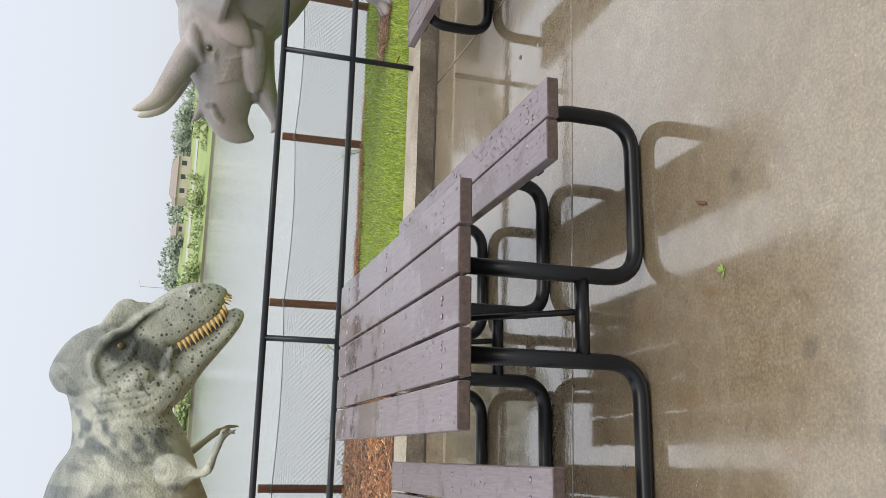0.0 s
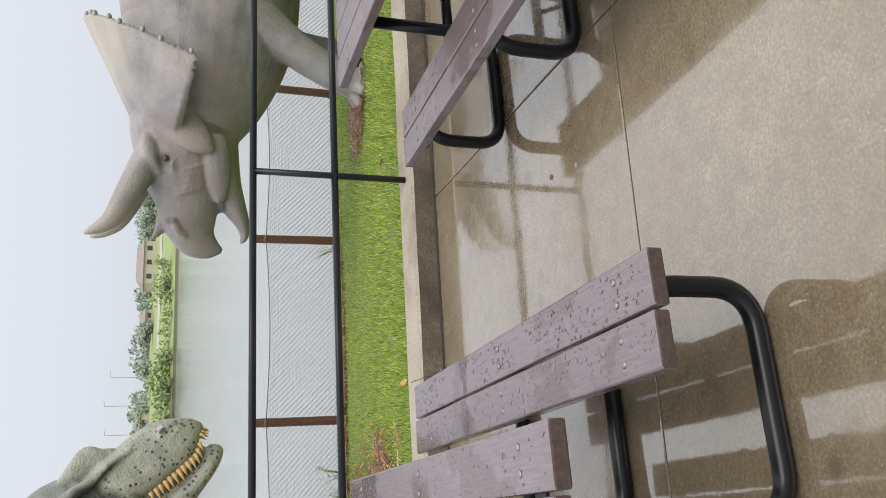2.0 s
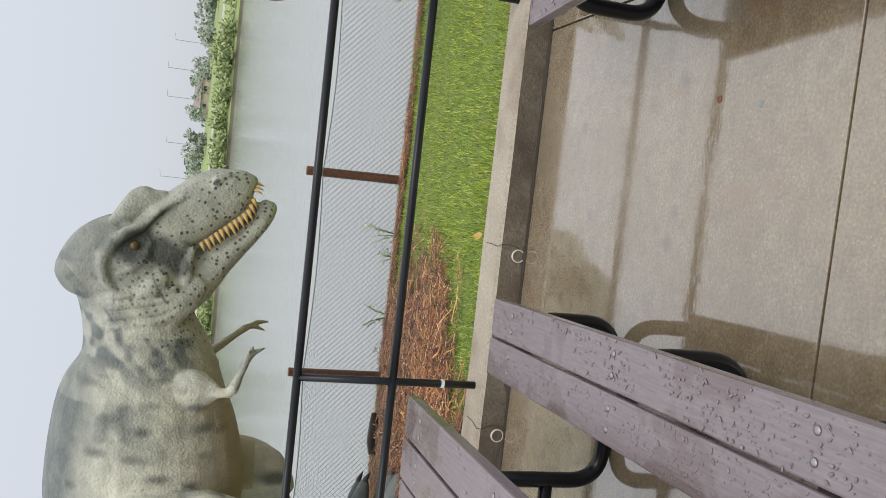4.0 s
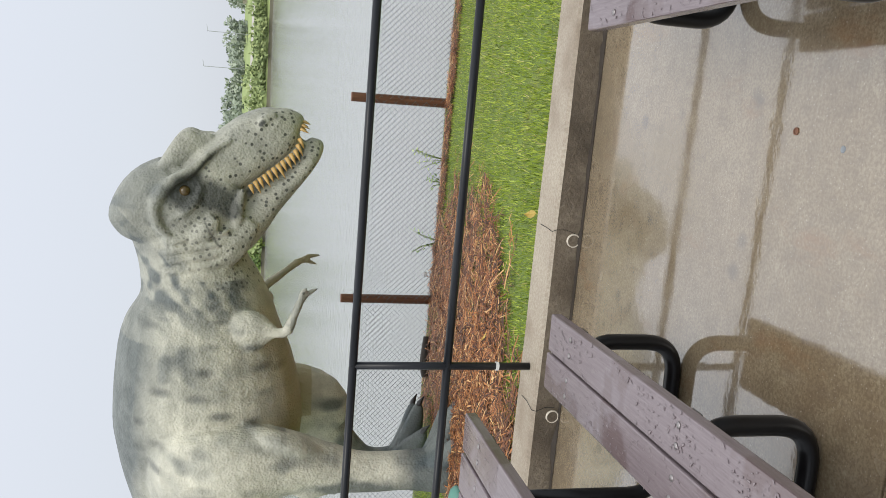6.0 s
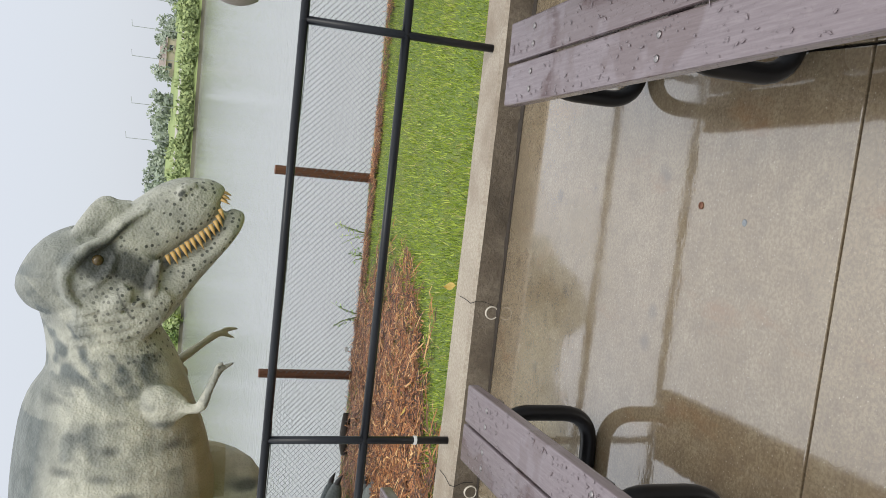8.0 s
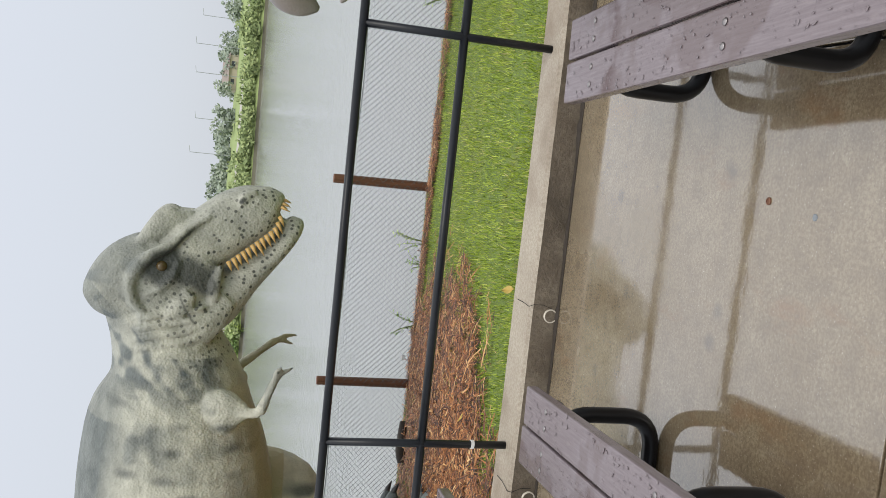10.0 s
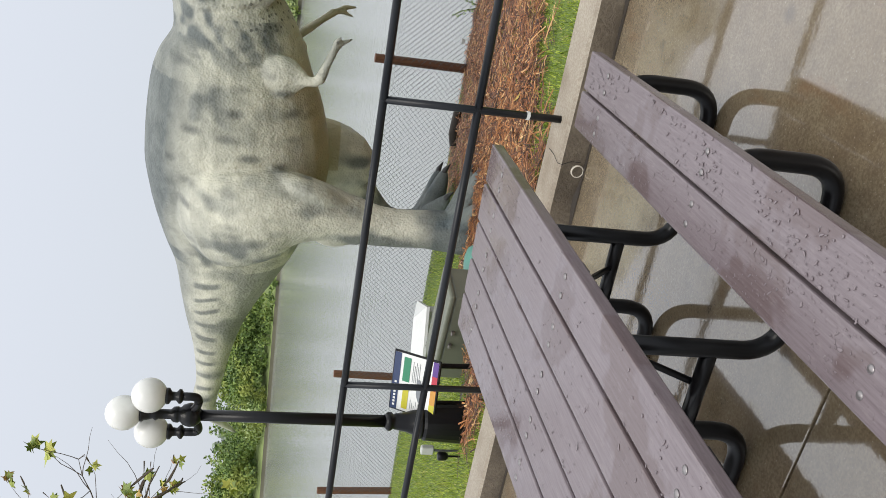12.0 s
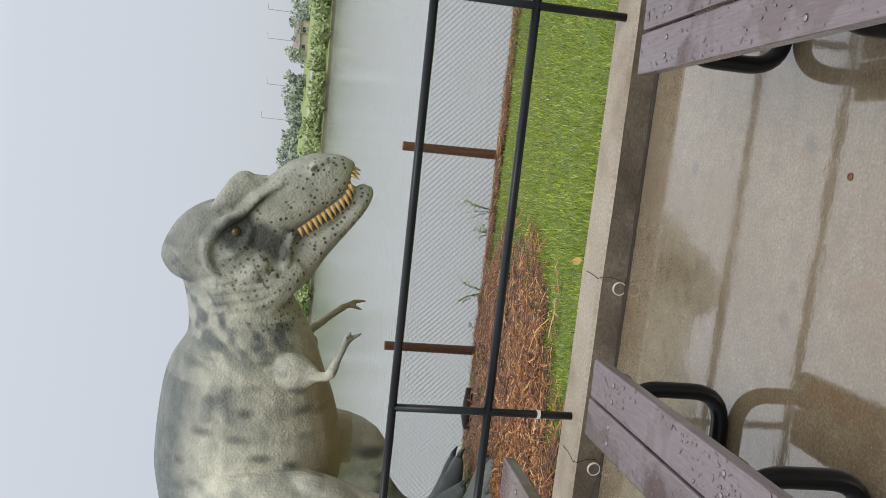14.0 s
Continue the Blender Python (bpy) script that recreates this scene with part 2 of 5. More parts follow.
M_GRASS = island_mat("grass_blade", [(0.0, (0.08, 0.12, 0.016)), (0.3, (0.24, 0.33, 0.034)), (0.7, (0.41, 0.51, 0.065)), (0.9, (0.54, 0.60, 0.12)), (1.0, (0.55, 0.46, 0.20))], 0.45)
M_STRAW = island_mat("pine_straw", [(0.0, (0.02, 0.008, 0.004)), (0.3, (0.085, 0.026, 0.009)), (0.6, (0.25, 0.085, 0.024)), (0.86, (0.45, 0.19, 0.06)), (1.0, (0.66, 0.44, 0.20))], 0.5)


def build_wood(nt, b):
    g = nt.nodes.new("ShaderNodeNewGeometry")
    leaf = ramp(nt, g.outputs["Random Per Island"], [(0.0, (0.055, 0.10, 0.022)), (0.5, (0.13, 0.215, 0.042)), (1.0, (0.24, 0.33, 0.07))])
    clump = noise_tex(nt, world_coords(nt), 0.22, 3, 0.6)
    c = mix(nt, ramp(nt, clump, [(0.5, 0.0), (0.66, 0.75)]), leaf, (0.34, 0.38, 0.07))
    c = mix(nt, ramp(nt, clump, [(0.30, 0.7), (0.46, 0.0)]), c, (0.05, 0.10, 0.03))
    link(nt, c, b, "Base Color")
    b.inputs["Roughness"].default_value = 0.6


M_LEAF_A = material("broadleaf_foliage", build_wood)
# distance haze is painted into these two leaf colours: paler, greyer greens
M_LEAF_FAR = island_mat("haze_paled_foliage", [(0.0, (0.18, 0.235, 0.10)), (0.5, (0.26, 0.33, 0.13)), (1.0, (0.37, 0.43, 0.18))], 0.8)
M_LEAF_DIST = island_mat("haze_tinted_treeline", [(0.0, (0.22, 0.265, 0.215)), (0.5, (0.29, 0.34, 0.265)), (1.0, (0.36, 0.405, 0.31))], 0.9)
M_BARK = simple("grey_bark", (0.11, 0.085, 0.065), 0.8, 0, 0.35, 20, 0.5, 0.01)
M_TWIG_LEAF = island_mat("yellowing_leaf", [(0.0, (0.12, 0.18, 0.03)), (0.45, (0.30, 0.36, 0.06)), (0.8, (0.48, 0.46, 0.09)), (0.9, (0.45, 0.24, 0.08)), (1.0, (0.20, 0.06, 0.05))], 0.5)


def build_drop(nt, b):
    g = nt.nodes.new("ShaderNodeNewGeometry")
    link(nt, ramp(nt, g.outputs["Random Per Island"], [(0.0, (0.165, 0.135, 0.145)), (1.0, (0.225, 0.19, 0.20))]), b, "Base Color")
    b.inputs["Roughness"].default_value = 0.06
    b.inputs["IOR"].default_value = 1.33


M_DROP = material("rain_water", build_drop)


def build_water(nt, b):
    v = world_coords(nt, (1.0, 2.2, 1.0))
    n = noise_tex(nt, v, 1.6, 4, 0.6)
    b.inputs["Base Color"].default_value = (0.30, 0.31, 0.29, 1)
    b.inputs["Roughness"].default_value = 0.12
    b.inputs["IOR"].default_value = 1.33
    bump(nt, b, n, 0.25, 0.05)


M_WATER = material("silty_lake_water", build_water)
M_SHORE = simple("far_bank_grass", (0.27, 0.34, 0.125), 0.9, 0, 0.25, 0.25, 0.1)
M_MUD = simple("bank_soil", (0.11, 0.105, 0.068), 0.9, 0, 0.3, 0.8)
M_ROADFAR = simple("pale_gravel_lane", (0.42, 0.40, 0.36), 0.9, 0, 0.1, 0.5)
M_WALLFAR = simple("cream_render", (0.55, 0.48, 0.38), 0.8, 0, 0.1, 0.6)
M_ROOFFAR = simple("clay_roof", (0.30, 0.25, 0.22), 0.8, 0, 0.2, 1.5)
M_WINFAR = simple("dark_window_glass", (0.05, 0.06, 0.07), 0.15, 0, 0.1, 1)
M_POLEFAR = simple("galvanised_pole", (0.40, 0.42, 0.43), 0.6, 0.3)


# ---------------------------------------------------------------- mesh helpers
def part(name, bm, mat, parent=None, label="", smooth=False):
    me = bpy.data.meshes.new(name)
    bm.to_mesh(me)
    bm.free()
    for m in (mat if isinstance(mat, (list, tuple)) else [mat]):
        me.materials.append(m)
    if smooth:
        me.polygons.foreach_set("use_smooth", [True] * len(me.polygons))
    ob = new(name, me)
    if parent is not None:
        ob.parent = parent
    if label:
        ob["label"] = label
    return ob


def empty(name, m=None):
    ob = new(name)
    ob.empty_display_size = 0.2
    if m is not None:
        ob.matrix_basis = m
    return ob


def raw(name, verts, faces, mat, parent=None, smooth=False):
    me = bpy.data.meshes.new(name)
    me.from_pydata(verts, [], faces)
    me.materials.append(mat)
    if smooth:
        me.polygons.foreach_set("use_smooth", [True] * len(me.polygons))
    ob = new(name, me)
    if parent is not None:
        ob.parent = parent
    return ob


def box(bm, x0, x1, y0, y1, z0, z1, bevel=0.0, seg=1):
    made = bmesh.ops.create_cube(bm, size=1)["verts"]
    for v in made:
        v.co = Vector(((x0 + x1) / 2 + v.co.x * (x1 - x0), (y0 + y1) / 2 + v.co.y * (y1 - y0), (z0 + z1) / 2 + v.co.z * (z1 - z0)))
    if bevel:
        edges = list({e for v in made for e in v.link_edges})
        bmesh.ops.bevel(bm, geom=edges, offset=bevel, segments=seg, affect="EDGES", profile=0.5)
    return bm


def tube(bm, pts, radius, sides=10, caps=True):
    """A round bar through points; radius is one number or one a point."""
    pts = [Vector(p) for p in pts]
    rad = radius if isinstance(radius, (list, tuple)) else [radius] * len(pts)
    rings, side = [], None
    for i, p in enumerate(pts):
        t = (pts[min(i + 1, len(pts) - 1)] - pts[max(i - 1, 0)]).normalized()
        if side is None:
            side = t.orthogonal().normalized()
        side = (side - t * side.dot(t)).normalized()
        up = t.cross(side)
        rings.append([bm.verts.new(p + (side * math.cos(a) + up * math.sin(a)) * rad[i]) for a in [2 * math.pi * k / sides for k in range(sides)]])
    for a, b in zip(rings, rings[1:]):
        for k in range(sides):
            bm.faces.new((a[k], a[(k + 1) % sides], b[(k + 1) % sides], b[k]))
    if caps:
        bm.faces.new(rings[0][::-1])
        bm.faces.new(rings[-1])
    return bm


def rounded(pts, r, n=6):
    """A polyline with its corners rounded by r."""
    pts = [Vector(p) for p in pts]
    out = [pts[0]]
    for a, b, c in zip(pts, pts[1:], pts[2:]):
        u, w = (a - b).normalized(), (c - b).normalized()
        p, q = b + u * r, b + w * r
        for k in range(n + 1):
            s = k / n
            out.append(p * (1 - s) ** 2 + b * 2 * s * (1 - s) + q * s * s)
    return out + [pts[-1]]


def lathe(bm, profile, sides=20, at=(0, 0, 0)):
    """A turned body from (radius, height) pairs."""
    rings = []
    for r, z in profile:
        rings.append([bm.verts.new((at[0] + r * math.cos(2 * math.pi * k / sides), at[1] + r * math.sin(2 * math.pi * k / sides), at[2] + z)) for k in range(sides)])
    for a, b in zip(rings, rings[1:]):
        for k in range(sides):
            bm.faces.new((a[k], a[(k + 1) % sides], b[(k + 1) % sides], b[k]))
    bm.faces.new(rings[0][::-1])
    bm.faces.new(rings[-1])
    return bm


def ball(bm, at, r, scale=(1, 1, 1), u=20, v=12):
    made = bmesh.ops.create_uvsphere(bm, u_segments=u, v_segments=v, radius=r)["verts"]
    for w in made:
        w.co = Vector((w.co.x * scale[0] + at[0], w.co.y * scale[1] + at[1], w.co.z * scale[2] + at[2]))
    return bm


def loft(bm, stations, sides=24, power=2.0):
    """A closed body through stations (x, y, z, half-height, half-width)."""
    fine = []
    for i in range(len(stations) - 1):
        p0, p1, p2, p3 = (np.array(stations[max(0, min(len(stations) - 1, i + k))]) for k in (-1, 0, 1, 2))
        for s in (0, 0.333, 0.667):
            q = 0.5 * (2 * p1 + (p2 - p0) * s + (2 * p0 - 5 * p1 + 4 * p2 - p3) * s * s + (3 * p1 - p0 - 3 * p2 + p3) * s ** 3)
            q[3:] = np.maximum(q[3:], 0.4 * np.minimum(p1[3:], p2[3:]))
            fine.append(tuple(q))
    stations = fine + [tuple(stations[-1])]
    c = [Vector(s[:3]) for s in stations]
    rings = []
    for i, s in enumerate(stations):
        t = (c[min(i + 1, len(c) - 1)] - c[max(i - 1, 0)]).normalized()
        side = Vector((0, 1, 0)) if abs(t.y) < 0.9 else Vector((1, 0, 0))
        side = (side - t * side.dot(t)).normalized()
        up = side.cross(t)
        ring = []
        for k in range(sides):
            a = 2 * math.pi * k / sides
            ca, sa = math.cos(a), math.sin(a)
            ring.append(bm.verts.new(c[i] + up * s[3] * math.copysign(abs(sa) ** (2 / power), sa) + side * s[4] * math.copysign(abs(ca) ** (2 / power), ca)))
        rings.append(ring)
    for a, b in zip(rings, rings[1:]):
        for k in range(sides):
            bm.faces.new((a[k], a[(k + 1) % sides], b[(k + 1) % sides], b[k]))
    bm.faces.new(rings[0][::-1])
    bm.faces.new(rings[-1])
    return bm


def ground_z(x, y):
    """Height of the bank behind the kerb."""
    z = 0.11 - 0.172 * (y - 0.1) if y < 3.5 else -0.475 - 0.10 * (y - 3.5)
    return z + 0.02 * noise.noise((x * 0.7, y * 0.7, 0))


def clamp(v):
    return max(0.0, min(1.0, v))


def straw_density(x, y):
    """1 in the middle of the straw bed round the statues' feet, 0 on open lawn."""
    n = 0.5 * noise.noise((x * 0.8, y * 0.8, 2)) + 0.45 * noise.noise((x * 2.7, y * 2.7, 7)) + 0.6 * noise.noise((x * 9, y * 9, 5))
    bed = 0.92 * clamp(0.88 - 0.75 * abs((x + 1.5) / (1.9 if x > -1.5 else 1.15)) ** 2.2 - abs((y - 2.9) / 3.5) ** 4 + n)
    strip = clamp(0.9 - abs(y - 5.82) / 0.26 + n) * clamp((x + 3.0) / 0.6) * clamp((4.6 - x) / 2.0)
    foot = 0.8 * clamp(0.7 - ((x - 4.3) / 0.7) ** 2 - ((y - 3.7) / 0.8) ** 2 + n)
    return max(bed, strip, foot)


# ---------------------------------------------------------------- ground, kerb, paving, lake
def make_ground():
    bm = bmesh.new()
    nx, ny = 360, 75
    grid = []
    for j in range(ny + 1):
        y = 0.10 + (7.6 - 0.10) * j / ny
        row = []
        for i in range(nx + 1):
            x = -20 + 36 * i / nx
            z = ground_z(x, y) if y < 6.4 else ground_z(x, 6.4) - (y - 6.4) * 0.75
            row.append(bm.verts.new((x, y, z)))
        grid.append(row)
    for j in range(ny):
        for i in range(nx):
            bm.faces.new((grid[j][i], grid[j][i + 1], grid[j + 1][i + 1], grid[j + 1][i]))
    lawn = part("ground", bm, M_GROUND, smooth=True)
    bed = lawn.data.attributes.new("bed", "FLOAT", "POINT")
    for i, v in enumerate(lawn.data.vertices):
        bed.data[i].value = clamp((straw_density(v.co.x, v.co.y) - 0.15) * 1.15)
    tagged(lawn, "rough lawn sloping down to the lake bank", "lawn", kind="structure")
    bm = bmesh.new()
    xs = [-3000, -300, -40, 0, 40, 300, 3000]
    ys = [6.0, 60, 300, 3000]
    vs = [[bm.verts.new((x, y, -1.2)) for x in xs] for y in ys]
    for a, b in zip(vs, vs[1:]):
        for k in range(len(xs) - 1):
            bm.faces.new((a[k], a[k + 1], b[k + 1], b[k]))
    tagged(part("water", bm, M_WATER), "calm grey lake reflecting an overcast sky", "lake", kind="structure")
    bm = bmesh.new()
    box(bm, -3000, 3000, -3000, 6.3, -1.6, -1.3)
    tagged(part("subsoil", bm, M_MUD), "dark soil under the lawn and paving", "soil", kind="structure")
    bm = bmesh.new()
    box(bm, -3000, 3000, -3000, 0.0, -1.2, -0.13)
    tagged(part("ground_behind", bm, M_GROUND), "level grass round the patio", "lawn", kind="structure")


make_ground()


def make_kerb():
    bm = bmesh.new()
    n = 160
    rng = random.Random(3)
    prof = [(-0.128, -0.05), (-0.126, 0.0), (-0.122, 0.125), (-0.108, 0.142), (0.115, 0.146), (0.13, 0.13), (0.13, -0.2)]
    rings = []
    for i in range(n + 1):
        x = -12 + 24 * i / n
        w = 0.004 * noise.noise((x * 2.0, 5, 1))
        rings.append([bm.verts.new((x, y + w + rng.uniform(-0.0015, 0.0015), z + w * 0.6)) for y, z in prof])
    for a, b in zip(rings, rings[1:]):
        for k in range(len(prof) - 1):
            f = bm.faces.new((a[k], a[k + 1], b[k + 1], b[k]))
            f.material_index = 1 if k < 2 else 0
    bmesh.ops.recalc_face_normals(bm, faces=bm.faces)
    kerb = tagged(part("kerb", bm, [M_CURB, M_CURB_FACE]), "cracked pale concrete kerb with darker brown face", "kerb", kind="structure")
    bm = bmesh.new()
    lows, highs = [], []
    for i in range(401):
        x = -6 + 0.03 * i
        n1 = noise.noise((x * 6, 1, 4)) + 0.6 * noise.noise((x * 21, 2, 4))
        lows.append(bm.verts.new((x, -0.146 - 0.006 * max(0.0, n1), 0.0025)))
        highs.append(bm.verts.new((x, -0.1285, 0.008 + 0.032 * max(0.0, noise.noise((x * 4, 3, 9)) + 0.4 * n1))))
    for k in range(400):
        bm.faces.new((lows[k], lows[k + 1], highs[k + 1], highs[k]))
    part("joint_dirt", bm, M_JOINT, kerb, "dark wet dirt in the joint")
    # hairline cracks above the drain pipes
    for x0, seed in ((0.72, 1), (-0.21, 2)):
        r = random.Random(seed)
        bm = bmesh.new()
        for legs in (((-0.1295, 0.03), (-0.128, 0.08), (-0.1245, 0.126), (-0.109, 0.1445), (-0.03, 0.1475), (0.05, 0.1485)),):
            pts = [(x0 + 0.045 + r.uniform(-0.012, 0.012), y - 0.0015, z + 0.001) for k, (y, z) in enumerate(legs)]
            tube(bm, pts, 0.0016, 4)
        part("crack", bm, M_DARK, kerb)


make_kerb()


def drain_pipe(x, z):
    bm = bmesh.new()
    sides, ro, ri = 28, 0.034, 0.028
    y0, y1 = -0.134, -0.10
    rings = []
    for r, y in ((ri, y1), (ri, y0 + 0.002), (ri + 0.002, y0), (ro - 0.002, y0), (ro, y0 + 0.002), (ro, y1)):
        rings.append([bm.verts.new((r * math.cos(2 * math.pi * k / sides), y, r * math.sin(2 * math.pi * k / sides))) for k in range(sides)])
    for a, b in zip(rings, rings[1:]):
        for k in range(sides):
            bm.faces.new((a[k], a[(k + 1) % sides], b[(k + 1) % sides], b[k]))
    thing = empty("drain_pipe", pose(x, 0, z))
    part("pipe_rim", bm, M_PVC, thing, smooth=True)
    bm = bmesh.new()
    c = bmesh.ops.create_circle(bm, cap_ends=True, segments=24, radius=ri + 0.001)["verts"]
    for v in c:
        v.co = Vector((v.co.x, -0.131, v.co.y))
    part("bore", bm, M_CURB_FACE, thing, "silted bore")
    tagged(thing, "cut white plastic drain pipe end in the kerb", "drain pipe", group="drain pipes in the kerb")


drain_pipe(0.72, 0.036)
drain_pipe(-0.205, 0.036)


def make_paving():
    floor = empty("pavement")
    bm = bmesh.new()
    box(bm, -12, 12, -14, -0.135, -0.16, -0.02)
    part("joint_bed", bm, M_DARK, floor)
    xs = [-11.9, -8.9, -5.3, -1.7, 1.85, 5.4, 9.0, 11.9]
    ys = [-13.6, -9.8, -6.0, -2.27, -0.138]
    for i in range(len(xs) - 1):
        for j in range(len(ys) - 1):
            bm = bmesh.new()
            box(bm, xs[i] + 0.004, xs[i + 1] - 0.004, ys[j] + 0.004, ys[j + 1] - 0.004, -0.12, 0.0, 0.004, 2)
            part("concrete_slab", bm, M_CONCRETE, floor)
    tagged(floor, "wet brushed concrete patio slabs with shallow puddles", "pavement", kind="structure")


make_paving()


# ---------------------------------------------------------------- rail
def make_railing():
    rail = empty("railing")
    xs = [-7.2, -5.4, -3.56, -1.71, 0.02, 2.0, 3.9, 5.8, 7.7]
    for z, name in ((1.062, "top_rail"), (0.582, "middle_rail")):
        for a, b in zip(xs, xs[1:]):
            bm = bmesh.new()
            tube(bm, [(a, 0, z), (b, 0, z)], 0.021, 14)
            part(name, bm, M_RAIL, rail, smooth=True)
    for x in xs:
        bm = bmesh.new()
        tube(bm, [(x, 0, 0.13), (x, 0, 0.575), (x, 0, 1.062)], 0.0195, 14)
        part("post", bm, M_RAIL, rail, smooth=True)
    bm = bmesh.new()
    tube(bm, [(0.02, -0.0005, 0.312), (0.021, -0.0005, 0.328)], 0.0225, 14)
    part("tape_band", bm, M_WHITE, rail, "strip of white tape")
    tagged(rail, "black painted steel pipe railing fixed on the kerb", "railing")


make_railing()


# ---------------------------------------------------------------- picnic tables
def plank_mesh(w, length, th):
    bm = bmesh.new()
    box(bm, -w / 2, w / 2, -length / 2, length / 2, -th, 0, 0.006, 2)
    for f in bm.faces:
        if abs(f.normal.y) > 0.9:
            f.material_index = 1
    return bm


def picnic_table(m, seed):
    table = empty("picnic_table", m)
    rng = random.Random(seed)
    length, th = 2.0, 0.045

    def plank(name, x, z, w):
        ob = part(name, plank_mesh(w, length + rng.uniform(-0.006, 0.006), th), [M_PLANK, M_PLANK_END], table)
        ob.location = (x, rng.uniform(-0.004, 0.004), z + rng.uniform(-0.001, 0.001))
        ob.rotation_euler = (0, rng.uniform(-0.004, 0.004), rng.uniform(-0.0015, 0.0015))

    for k in range(5):
        plank("top_plank", -0.325 + 0.1625 * k, 0.76, 0.151)
    for s in (-1, 1):
        for k in (-1, 1):
            plank("bench_plank", s * 0.65 + k * 0.0765, 0.45, 0.144)
    for y in (-0.83, -0.02, 0.78):
        for s in (-1, 1):
            bm = bmesh.new()
            pts = rounded([(s * 0.15, y, 0.70), (s * 0.15, y, 0.031), (s * 0.752, y, 0.031), (s * 0.752, y, 0.398), (s * 0.56, y, 0.398)], 0.125, 8)
            tube(bm, pts, 0.0295, 14)
            part("leg_loop", bm, M_BLACK, table, smooth=True)
            bm = bmesh.new()
            box(bm, s * 0.65 - 0.145, s * 0.65 + 0.145, y - 0.025, y + 0.025, 0.398, 0.404)
            part("bench_bracket", bm, M_BLACK, table)
        bm = bmesh.new()
        tube(bm, [(-0.15, y, 0.25), (0.15, y, 0.25)], 0.026, 12)
        part("cross_tube", bm, M_BLACK, table, smooth=True)
        bm = bmesh.new()
        box(bm, -0.39, 0.39, y - 0.03, y + 0.03, 0.706, 0.7145)
        part("top_bracket", bm, M_BLACK, table)
        bm = bmesh.new()
        tube(bm, [(0.02, y, 0.25), (0.02, y + (0.42 if y < 0 else -0.42), 0.705)], 0.012, 8)
        part("brace", bm, M_BLACK, table, smooth=True)
        for x in [-0.325 + 0.1625 * k for k in range(5)] + [s * 0.65 + k * 0.0765 for s in (-1, 1) for k in (-1, 1)]:
            top = 0.76 if abs(x) < 0.45 else 0.45
            for d in (-0.03, 0.03):
                bm = bmesh.new()
                lathe(bm, [(0.0105, 0), (0.0095, 0.002), (0.005, 0.0035), (0.001, 0.004)], 10)
                b = part("bolt_head", bm, M_BOLT, table, smooth=True)
                b.location = (x + d, y, top + 0.0005)
    tagged(table, "wet picnic table with purple-brown plastic planks and black tube frame", "picnic table", group="picnic tables on the patio")
    return table


picnic_table(pose(-0.145, -2.03, 0, 0, 0, 2.4), 11)
picnic_table(pose(2.52, -1.98, 0, 0, 0, 3.2), 12)


def rain_drops(name, m, seed, strips, count):
    """Flattened beads of rain on planks: strips are (x0, x1, y0, y1, z) on the table."""
    rng = random.Random(seed)
    verts, faces = [], []
    for _ in range(count):
        x0, x1, y0, y1, z = rng.choice(strips)
        x, y = rng.uniform(x0, x1), rng.uniform(y0, y1)
        if noise.noise((x * 5, y * 5, seed)) < -0.28:
            continue
        r = 0.0012 + 0.0036 * rng.random() ** 2.6
        sx, sy, a = r * rng.uniform(0.8, 2.6), r * rng.uniform(0.6, 1.1), rng.uniform(0, 3.14)
        k = len(verts)
        n = 8
        for ring, (f, h) in enumerate(((1.0, 0.0), (0.8, 0.09), (0.4, 0.14))):
            for j in range(n):
                t = 2 * math.pi * j / n
                wob = 1 + 0.18 * math.sin(3 * t + a * 5)
                px, py = sx * f * wob * math.cos(t), sy * f * wob * math.sin(t)
                verts.append((x + px * math.cos(a) - py * math.sin(a), y + px * math.sin(a) + py * math.cos(a), z + min(sx, sy) * h + 0.0003))
        for ring in range(2):
            for j in range(n):
                q = k + ring * n
                faces.append((q + j, q + (j + 1) % n, q + n + (j + 1) % n, q + n + j))
        faces.append(tuple(range(k + 2 * n, k + 3 * n)))
        faces.append(tuple(range(k + n - 1, k - 1, -1)))
    ob = raw(name, verts, faces, M_DROP, smooth=True)
    ob.matrix_basis = m
    tagged(ob, "beads of rain water on the plastic planks", "rain drops", kind="stuff")


TOP = [(-0.40 + 0.1625 * k, -0.25 + 0.1625 * k, -0.99, 0.99, 0.7605) for k in range(5)]
SEAT = [(s * 0.65 + k * 0.0765 - 0.068, s * 0.65 + k * 0.0765 + 0.068, -0.99, 0.99, 0.4505) for s in (1,) for k in (-1, 1)]
SEAT_L = [(-0.65 + k * 0.0765 - 0.068, -0.65 + k * 0.0765 + 0.068, -0.99, 0.99, 0.4505) for k in (-1, 1)]
rain_drops("rain_drops", pose(-0.145, -2.03, 0.001, 0, 0, 2.4), 5, SEAT, 1300)
rain_drops("rain_drops", pose(-0.145, -2.03, 0.001, 0, 0, 2.4), 6, TOP + SEAT_L, 900)
rain_drops("rain_drops", pose(2.52, -1.98, 0.001, 0, 0, 3.2), 7, TOP + SEAT_L + SEAT_L, 1300)


# ---------------------------------------------------------------- timber and chain-link fence
FENCE = [(-12.93, 6.15), (-10.6, 6.1), (-8.32, 6.1), (-6.09, 6.1), (-3.755, 6.1), (-1.387, 6.1), (1.07, 6.1), (3.45, 6.1), (5.62, 6.1), (7.95, 6.1), (10.3, 6.1)]


